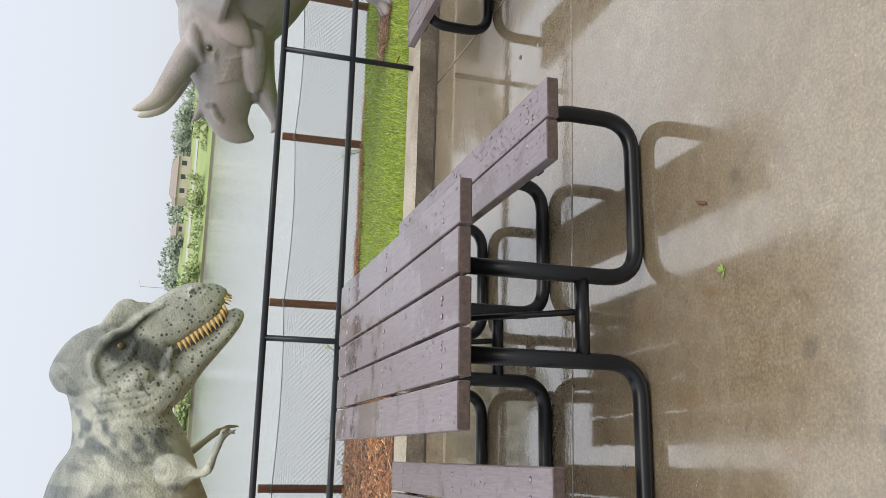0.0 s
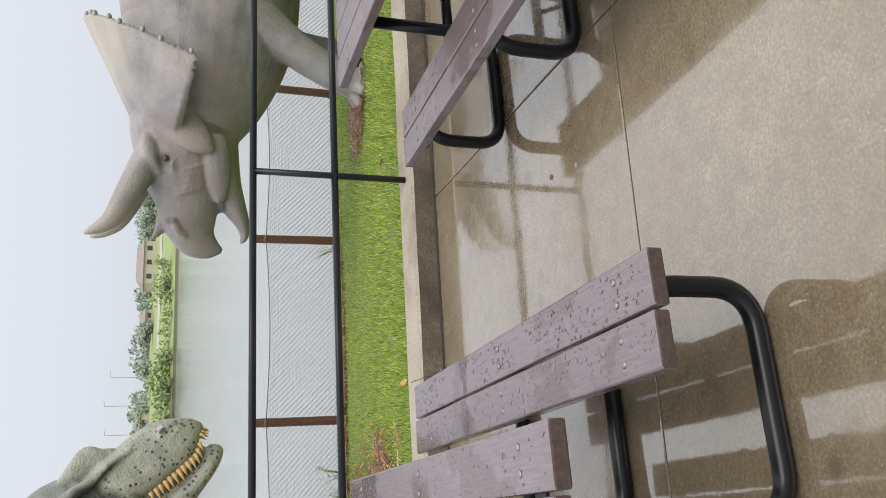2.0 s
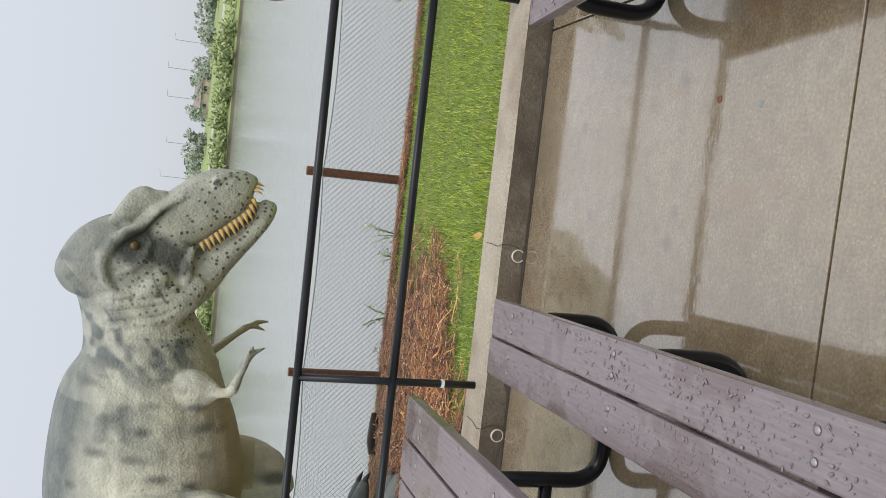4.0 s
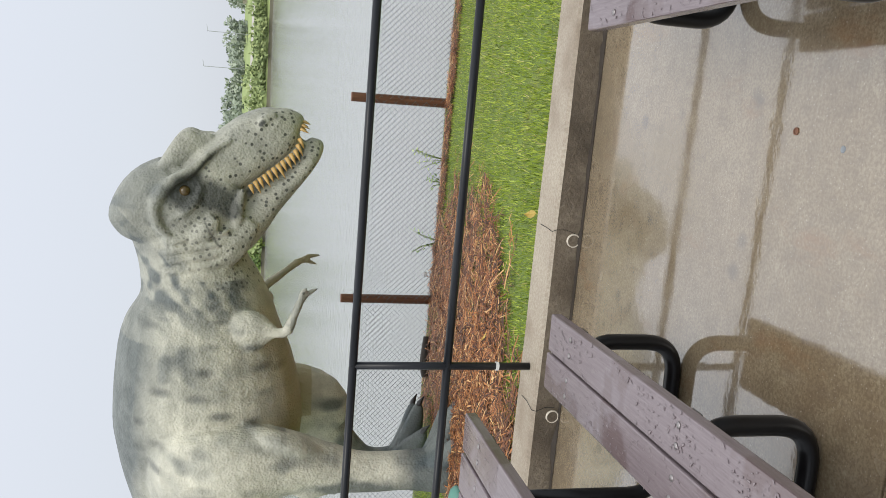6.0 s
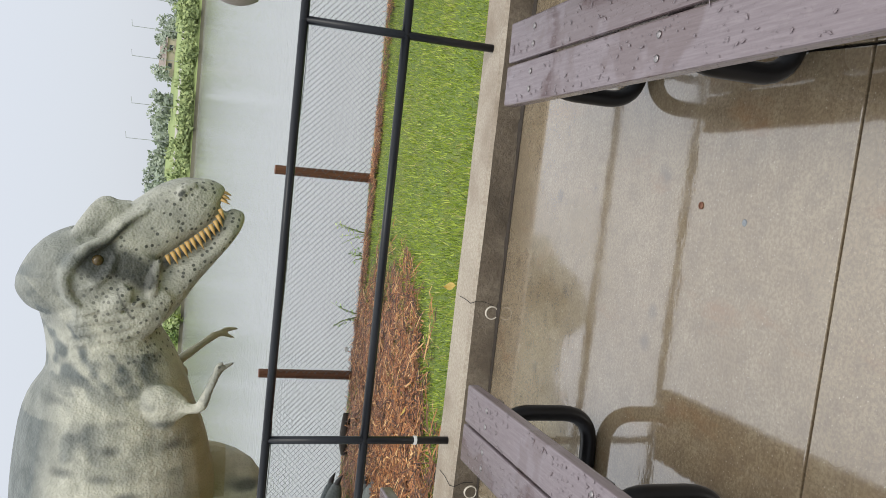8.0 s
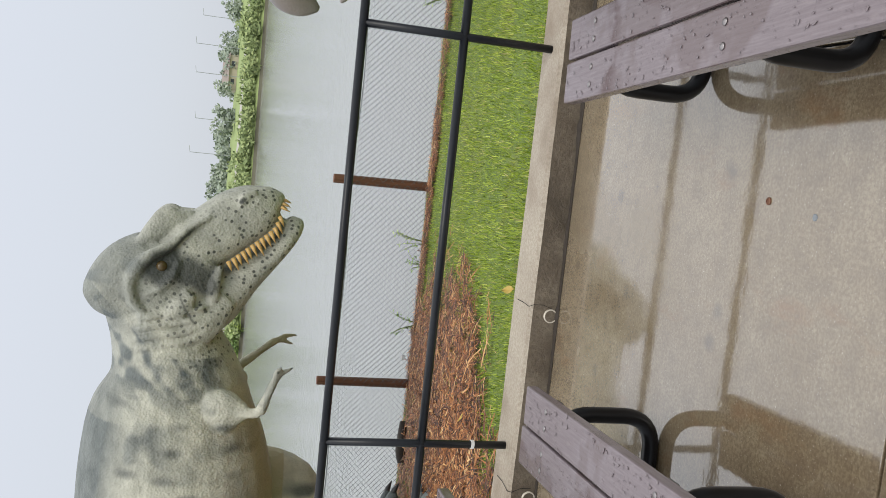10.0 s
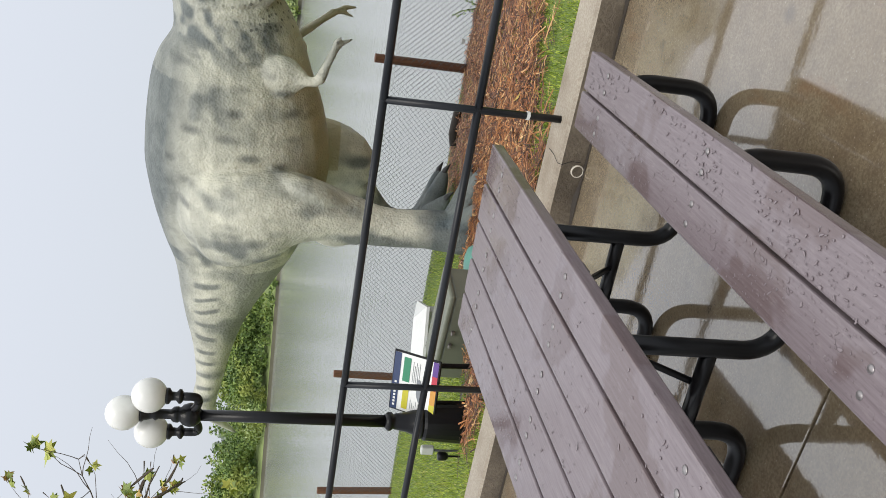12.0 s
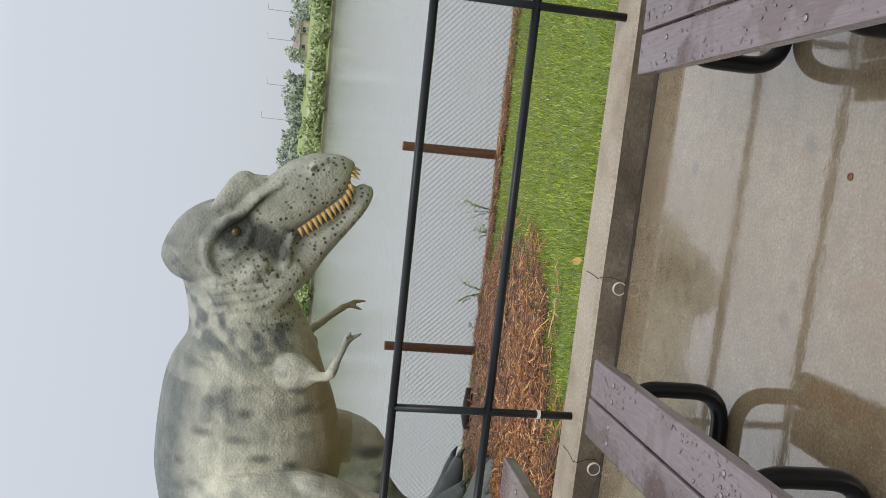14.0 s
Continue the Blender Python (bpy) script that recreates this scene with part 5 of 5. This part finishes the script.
# ---------------------------------------------------------------- far shore
def shore_y(x):
    """Where the far bank meets the lake."""
    return 118 + 0.18 * x + 4 * math.sin(x * 0.05) if x > -30 else 112.6 + (x + 30) * 0.62 + 4 * math.sin(x * 0.05)


def bank(name, x0, x1, step, depth, rise):
    bm = bmesh.new()
    rows = [(0.0, -1.4), (0.8, -0.75), (3.0, -0.25), (12, rise * 0.3), (35, rise * 0.7), (depth, rise), (2600, rise)]
    xs = [x0 + step * i for i in range(int((x1 - x0) / step) + 1)]
    xs = [-2600, -900] + xs + [900, 2600]
    grid = []
    for d, z in rows:
        grid.append([bm.verts.new((x, shore_y(max(x0, min(x1, x))) + d + 1.2 * noise.noise((x * 0.15, d, 0)), z + (0.25 * noise.noise((x * 0.2, d * 0.2, 4)) if d > 2 else 0))) for x in xs])
    for j in range(len(rows) - 1):
        for i in range(len(xs) - 1):
            f = bm.faces.new((grid[j][i], grid[j][i + 1], grid[j + 1][i + 1], grid[j + 1][i]))
            f.material_index = 1 if j == 0 else 0
    return part(name, bm, [M_SHORE, M_MUD], smooth=True)


tagged(bank("far_bank", -110, 110, 2.0, 60, 3.0), "hazy green lake bank with mown grass", "bank", kind="structure")


def foliage(rng, crowns, leaf, per_m2):
    """Leaf faces scattered through lumpy crowns given as (x, y, z, radius, height)."""
    verts, faces = [], []
    for x, y, z, r, h in crowns:
        lumps = [(x + rng.gauss(0, r * 0.45), y + rng.gauss(0, r * 0.4), z + h * rng.uniform(0.2, 0.95), r * rng.uniform(0.28, 0.5)) for _ in range(int(7 + r))]
        for lx, ly, lz, lr in lumps:
            n = int(per_m2 * lr * lr * 12)
            for _ in range(n):
                d = Vector((rng.gauss(0, 1), rng.gauss(0, 1), rng.gauss(0, 0.9)))
                d = d.normalized() * lr * rng.uniform(0.65, 1.08)
                c = Vector((lx, ly, lz)) + d
                if c.z < z - 0.3:
                    continue
                u = Vector((rng.gauss(0, 1), rng.gauss(0, 1), rng.gauss(0, 1))).normalized()
                w = u.orthogonal().normalized()
                s = leaf * rng.uniform(0.6, 1.4)
                k = len(verts)
                verts += [tuple(c + u * s), tuple(c + w * s * 0.6), tuple(c - u * s), tuple(c - w * s * 0.6)]
                faces.append((k, k + 1, k + 2, k + 3))
    return verts, faces


def make_woods():
    rng = random.Random(21)
    # thick broadleaf wood on the near-left bank
    crowns = []
    for i in range(150):
        x = rng.uniform(-150, -24)
        y = shore_y(x) + rng.uniform(1.5, 16)
        r = rng.uniform(1.8, 3.4)
        d = (y - shore_y(x)) / 16
        crowns.append((x, y, -0.6, r, rng.uniform(3.4, 5.0) + 4.6 * d))
    for i in range(40):
        x = rng.uniform(-150, -24)
        crowns.append((x, shore_y(x) + rng.uniform(0.6, 2), -0.9, rng.uniform(0.9, 1.6), rng.uniform(1.2, 2.2)))
    v, f = foliage(rng, crowns, 0.21, 6.0)
    tagged(raw("lakeside_wood", v, f, M_LEAF_A), "dense green broadleaf wood along the lake", "trees", kind="stuff")
    # bushes on the opposite bank
    crowns = []
    for i in range(190):
        x = rng.uniform(-48, 24) if i < 140 else rng.uniform(-48, 85)
        y = shore_y(x) + rng.uniform(1.0, 5)
        crowns.append((x, y, -0.6, rng.uniform(0.9, 1.9), rng.uniform(1.0, 2.4)))
    for x in (16, 17.5, 19, 33, 35, 37, -6, -4, -2, 46, 49):
        crowns.append((x, shore_y(x) + 4, -0.4, rng.uniform(1.6, 2.4), rng.uniform(2.4, 3.4)))
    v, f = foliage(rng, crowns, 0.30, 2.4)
    tagged(raw("bank_bushes", v, f, M_LEAF_FAR), "bushes on the opposite bank in haze-paled green", "bushes", kind="stuff")
    # tree line behind, its leaf colour greyed for haze
    crowns = []
    for i in range(240):
        x = rng.uniform(-120, 150)
        y = shore_y(max(-110, min(110, x))) + rng.uniform(40, 80)
        crowns.append((x, y, 2.4, rng.uniform(1.6, 3.2), rng.uniform(1.2, 4.6)))
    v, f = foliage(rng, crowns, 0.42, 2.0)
    tagged(raw("distant_treeline", v, f, M_LEAF_DIST), "tree line behind the bank, leaves painted haze-grey green", "trees", kind="stuff")


make_woods()


def far_house(x, y, z, w, d, h, turn):
    house = empty("lake_house", pose(x, y, z, 0, 0, turn))
    bm = bmesh.new()
    box(bm, -w / 2, w / 2, -d / 2, d / 2, -0.3, h)
    part("wall", bm, M_WALLFAR, house)
    bm = bmesh.new()
    e = 0.4
    vs = [bm.verts.new(p) for p in ((-w / 2 - e, -d / 2 - e, h + 0.01), (w / 2 + e, -d / 2 - e, h + 0.01), (w / 2 + e, d / 2 + e, h + 0.01), (-w / 2 - e, d / 2 + e, h + 0.01), (-w / 2 + d * 0.3, 0, h + d * 0.28), (w / 2 - d * 0.3, 0, h + d * 0.28))]
    for f in ((3, 2, 1, 0), (0, 1, 5, 4), (1, 2, 5), (2, 3, 4, 5), (3, 0, 4)):
        bm.faces.new([vs[k] for k in f])
    part("roof", bm, M_ROOFFAR, house)
    n = max(2, int(w / 2.5))
    for k in range(n):
        cx = -w / 2 + w * (k + 0.5) / n
        bm = bmesh.new()
        box(bm, cx - 0.5, cx + 0.5, -d / 2 - 0.05, -d / 2 + 0.02, h * 0.35, h * 0.75)
        part("window", bm, M_WINFAR, house)
    tagged(house, "cream rendered house with a hipped roof across the lake", "house", group="houses across the lake")


far_house(46.5, 170, 2.2, 9, 5, 2.4, 6)
far_house(35.5, 172, 2.3, 4.5, 4, 1.6, -4)
far_house(14, 176, 2.6, 7, 5, 1.6, 2)


def far_lane():
    bm = bmesh.new()
    prev = None
    for i in range(60):
        x = -60 + 2.6 * i
        y = shore_y(x) + 17 + 2 * math.sin(x * 0.07)
        a, b = bm.verts.new((x, y, 1.25)), bm.verts.new((x, y + 4.5, 1.62))
        if prev:
            bm.faces.new((prev[0], a, b, prev[1]))
        prev = (a, b)
    tagged(part("road", bm, M_ROADFAR), "pale gravel lane along the opposite bank", "lane", kind="structure")


far_lane()


def far_pole(x, y, h):
    pole = empty("light_pole", pose(x, y, 2.0))
    bm = bmesh.new()
    tube(bm, [(0, 0, -0.2), (0, 0, h)], 0.055, 6)
    part("mast", bm, M_POLEFAR, pole)
    bm = bmesh.new()
    tube(bm, [(0, 0, h), (1.1, 0, h + 0.15)], 0.04, 6)
    part("lamp_arm", bm, M_POLEFAR, pole)
    tagged(pole, "slim grey light pole across the lake", "light pole", group="light poles across the lake")


for px, h in ((-2, 7.5), (4, 7), (12, 7.5), (17, 7.8), (22, 7)):
    far_pole(px, 152 + px * 0.1, h)


# ---------------------------------------------------------------- lawn blades, straw, weeds, near tree
def make_blades():
    rng = random.Random(31)
    verts, faces = [], []
    count = 0
    while count < 135000:
        x, y = rng.uniform(-9.5, 6.5), 0.14 + 6.05 * rng.random() ** 1.25
        s = straw_density(x, y)
        if rng.random() < s * 0.72:
            count += 0.2
            continue
        z = ground_z(x, y)
        h = rng.uniform(0.015, 0.05) * (1.0 + 0.5 * noise.noise((x * 1.3, y * 1.3, 9)))
        a = rng.uniform(0, 6.283)
        w = rng.uniform(0.002, 0.005)
        lean = rng.uniform(0.1, 0.8) * h
        b = rng.uniform(0, 6.283)
        k = len(verts)
        verts += [(x - w * math.cos(a), y - w * math.sin(a), z - 0.005), (x + w * math.cos(a), y + w * math.sin(a), z - 0.005), (x + lean * math.cos(b), y + lean * math.sin(b), z + h)]
        faces.append((k, k + 1, k + 2))
        count += 1
    tagged(raw("grass", verts, faces, M_GRASS), "short bright green grass blades", "grass", kind="stuff")
    verts, faces = [], []
    count = 0
    while count < 72000:
        x, y = rng.uniform(-5.2, 5.2), rng.uniform(0.16, 6.2)
        if rng.random() > straw_density(x, y):
            count += 0.25
            continue
        heap = 0.5 + 0.5 * noise.noise((x * 5.0, y * 5.0, 3)) + 0.3 * noise.noise((x * 13.0, y * 13.0, 5))
        z = ground_z(x, y) + rng.uniform(0.0, 0.02) + 0.055 * max(0.0, heap)
        a = rng.uniform(0, 6.283) if rng.random() < 0.5 else 3.0 * noise.noise((x * 2.2, y * 2.2, 8)) + rng.gauss(0, 0.5)
        ln, w = rng.uniform(0.06, 0.20), 0.002 + 0.0065 * rng.random() ** 1.6
        dx, dy, dz = math.cos(a) * ln / 2, math.sin(a) * ln / 2, rng.gauss(0, 0.016)
        ox, oy = -math.sin(a) * w, math.cos(a) * w
        k = len(verts)
        verts += [(x - dx - ox, y - dy - oy, z - dz), (x - dx + ox, y - dy + oy, z - dz), (x, y + oy, z + 0.006), (x + dx + ox, y + dy + oy, z + dz), (x + dx - ox, y + dy - oy, z + dz), (x, y - oy, z + 0.004)]
        faces.append((k, k + 1, k + 2, k + 5))
        faces.append((k + 5, k + 2, k + 3, k + 4))
        count += 1
    tagged(raw("pine_straw", verts, faces, M_STRAW), "loose orange-brown pine straw mulch", "straw", kind="stuff")


make_blades()


def weed(x, y, h, seed):
    rng = random.Random(seed)
    plant = empty("fence_weed", pose(x, y, ground_z(x, y)))
    verts, faces = [], []
    bm = bmesh.new()
    for k in range(5):
        a = rng.uniform(0, 6.283)
        top = Vector((0.16 * math.cos(a), 0.05 * math.sin(a), h * rng.uniform(0.6, 1.0)))
        tube(bm, [(0, 0, -0.02), top * 0.5 + Vector((0, 0, 0.05)), top], [0.004, 0.003, 0.0015], 5)
        for j in range(9):
            s = rng.uniform(0.3, 1.0)
            c = top * s
            u = Vector((rng.gauss(0, 1), rng.gauss(0, 1), rng.gauss(0, 0.5))).normalized()
            w = u.orthogonal().normalized()
            ln = rng.uniform(0.025, 0.05)
            i = len(verts)
            verts += [tuple(c), tuple(c + u * ln * 0.5 + w * ln * 0.2), tuple(c + u * ln), tuple(c + u * ln * 0.5 - w * ln * 0.2)]
            faces.append((i, i + 1, i + 2, i + 3))
    part("stem", bm, M_GROUND, plant)
    raw("foliage", verts, faces, M_LEAF_A, plant)
    tagged(plant, "thin green weed growing through the fence mesh", "weed", group="weeds along the fence")


weed(0.40, 5.98, 0.46, 1)
weed(0.12, 5.99, 0.25, 4)
weed(-0.60, 5.98, 0.40, 2)
weed(3.3, 5.94, 0.34, 3)


def make_tree():
    rng = random.Random(44)
    tree = empty("bare_branch_tree", pose(-7.5, 1.5, ground_z(-7.5, 1.5)))
    bm = bmesh.new()
    tube(bm, [(0, 0, -0.2), (0.03, 0, 0.8), (0.0, 0.05, 1.8), (0.12, 0.1, 2.8), (0.1, 0.15, 3.6)], [0.14, 0.11, 0.095, 0.075, 0.04], 12)
    part("trunk", bm, M_BARK, tree, smooth=True)
    verts, faces = [], []

    def grow(bm, p, d, ln, r, depth):
        pts, rad = [p], [r]
        q, e = p.copy(), d.copy()
        for k in range(5):
            e = (e + Vector((rng.gauss(0, 0.16), rng.gauss(0, 0.16), rng.gauss(0.02, 0.14)))).normalized()
            q = q + e * ln / 5
            pts.append(q.copy())
            rad.append(r * (1 - 0.15 * (k + 1)))
            if depth > 0 and k > 0:
                for _ in range(2):
                    side = (e + Vector((rng.gauss(0, 0.7), rng.gauss(0, 0.7), rng.gauss(0.1, 0.6)))).normalized()
                    grow(bm, q.copy(), side, ln * rng.uniform(0.35, 0.6), r * 0.45, depth - 1)
            if depth == 0 and rng.random() < 0.13:
                for _ in range(rng.randint(2, 6)):
                    u = Vector((rng.gauss(0, 1), rng.gauss(0, 1), rng.gauss(-0.5, 0.6))).normalized()
                    w = u.orthogonal().normalized()
                    size, at = rng.uniform(0.05, 0.095), q + u * 0.04
                    i = len(verts)
                    # five pointed lobes round the stalk
                    for n in range(10):
                        a = 2 * math.pi * n / 10
                        r = size * (0.42 if n % 2 else (1.0, 0.85, 0.6, 0.6, 0.85)[n // 2])
                        verts.append(tuple(at + u * r * math.cos(a) + w * r * math.sin(a) + u.cross(w) * 0.15 * r * math.cos(2 * a)))
                    faces.append(tuple(range(i, i + 10)))
        tube(bm, pts, rad, 5)

    for z, d, ln in ((1.9, (1, 0.45, 0.25), 2.6), (2.3, (1, 0.2, 0.45), 2.8), (2.7, (0.9, 0.6, 0.6), 2.4), (3.1, (0.8, -0.2, 0.8), 2.0), (2.5, (-1, 0.2, 0.5), 2.2), (2.9, (-0.4, 1, 0.7), 2.0), (3.5, (0.3, 0.2, 1), 1.6), (2.2, (0.2, -1, 0.4), 1.8)):
        bm = bmesh.new()
        grow(bm, Vector((0.03, 0.05, z)), Vector(d).normalized(), ln * 0.95, 0.022, 2)
        part("branch", bm, M_BARK, tree)
    raw("foliage", verts, faces, M_TWIG_LEAF, tree)
    tagged(tree, "small tree with mostly bare twigs and few yellowing leaves", "tree")


make_tree()


# ---------------------------------------------------------------- small things on the paving
def floor_bits():
    rng = random.Random(77)
    bm = bmesh.new()
    tube(bm, [(-0.03, 0, 0.006), (0, 0.003, 0.007), (0.03, 0, 0.005)], [0.005, 0.006, 0.003], 7)
    twig = part("fallen_twig", bm, M_POST)
    twig.matrix_basis = pose(0.24, -3.22, 0.001, 0, 0, 70)
    tagged(twig, "short reddish-brown twig lying on wet concrete", "twig")
    verts, faces = [], []
    for _ in range(9):
        a = rng.uniform(0, 6.283)
        k = len(verts)
        d = Vector((math.cos(a), math.sin(a), 0.4)) * rng.uniform(0.012, 0.028)
        w = Vector((-math.sin(a), math.cos(a), 0)) * 0.005
        verts += [(0, 0, 0.002), tuple(d * 0.5 + w), tuple(d), tuple(d * 0.5 - w)]
        faces.append((k, k + 1, k + 2, k + 3))
    sprig = raw("green_sprig", verts, faces, M_LEAF_A)
    sprig.matrix_basis = pose(0.0, -3.32, 0.001)
    tagged(sprig, "tiny green sprig lying on wet concrete", "sprig")
    bm = bmesh.new()
    lathe(bm, [(0.012, -0.001), (0.012, 0.002), (0.008, 0.003), (0.007, 0.001), (0.001, 0.001)], 14)
    cap = part("drain_plug", bm, M_POST)
    cap.matrix_basis = pose(1.40, -1.67, 0.0012)
    tagged(cap, "small rusty round plug set in the concrete", "plug")
    bm = bmesh.new()
    lathe(bm, [(0.011, -0.001), (0.009, 0.001), (0.001, 0.0015)], 9)
    gum = part("chewing_gum", bm, M_GREY_P)
    gum.matrix_basis = pose(1.37, -1.89, 0.0012)
    tagged(gum, "flattened dark gum spot on the concrete", "gum spot")
    bm = bmesh.new()
    box(bm, -0.03, 0.03, -0.003, 0.003, -0.02, 0.02, 0.002)
    tag = part("white_tag", bm, M_WHITE)
    tag.matrix_basis = pose(-1.04, 6.02, -0.60)
    tagged(tag, "small white tag hanging on the fence mesh", "tag")
    bm = bmesh.new()
    tube(bm, [(-0.24, 0, 0.0), (-0.1, 0.02, 0.015), (0.08, -0.01, 0.01), (0.25, 0.02, 0.0)], [0.055, 0.07, 0.065, 0.045], 9)
    for v in bm.verts:
        v.co += Vector((0, 1, 1)) * 0.012 * noise.noise(v.co * 14)
    log = part("rotten_log", bm, M_JOINT, smooth=True)
    log.matrix_basis = pose(-2.02, 5.74, ground_z(-2.02, 5.74) + 0.06, 0, 0, 12)
    tagged(log, "dark rotten log lying on straw by the fence", "log")
    for x, y, turn in ((0.78, 0.22, 20), (-0.35, 1.6, 80), (-1.2, 0.9, 140), (-4.6, 1.7, 10), (-3.9, 0.7, 60), (2.6, 1.2, 100)):
        bm = bmesh.new()
        rows = []
        for k in range(7):
            s = k / 6
            w = 0.022 * math.sin(math.pi * min(1.0, s * 1.05 + 0.02)) ** 0.8
            rows.append([bm.verts.new((sx * w, 0.09 * (s - 0.5), 0.012 * abs(sx) + 0.02 * s * s)) for sx in (-1, 0, 1)])
        for a, b in zip(rows, rows[1:]):
            for j in range(2):
                bm.faces.new((a[j], a[j + 1], b[j + 1], b[j]))
        leaf = part("fallen_leaf", bm, M_DRY_LEAF)
        leaf.matrix_basis = pose(x, y, ground_z(x, y) + 0.035, 12, 8, turn)
        tagged(leaf, "fallen yellow-brown leaf lying on the lawn", "leaf", group="fallen leaves on the lawn")


floor_bits()
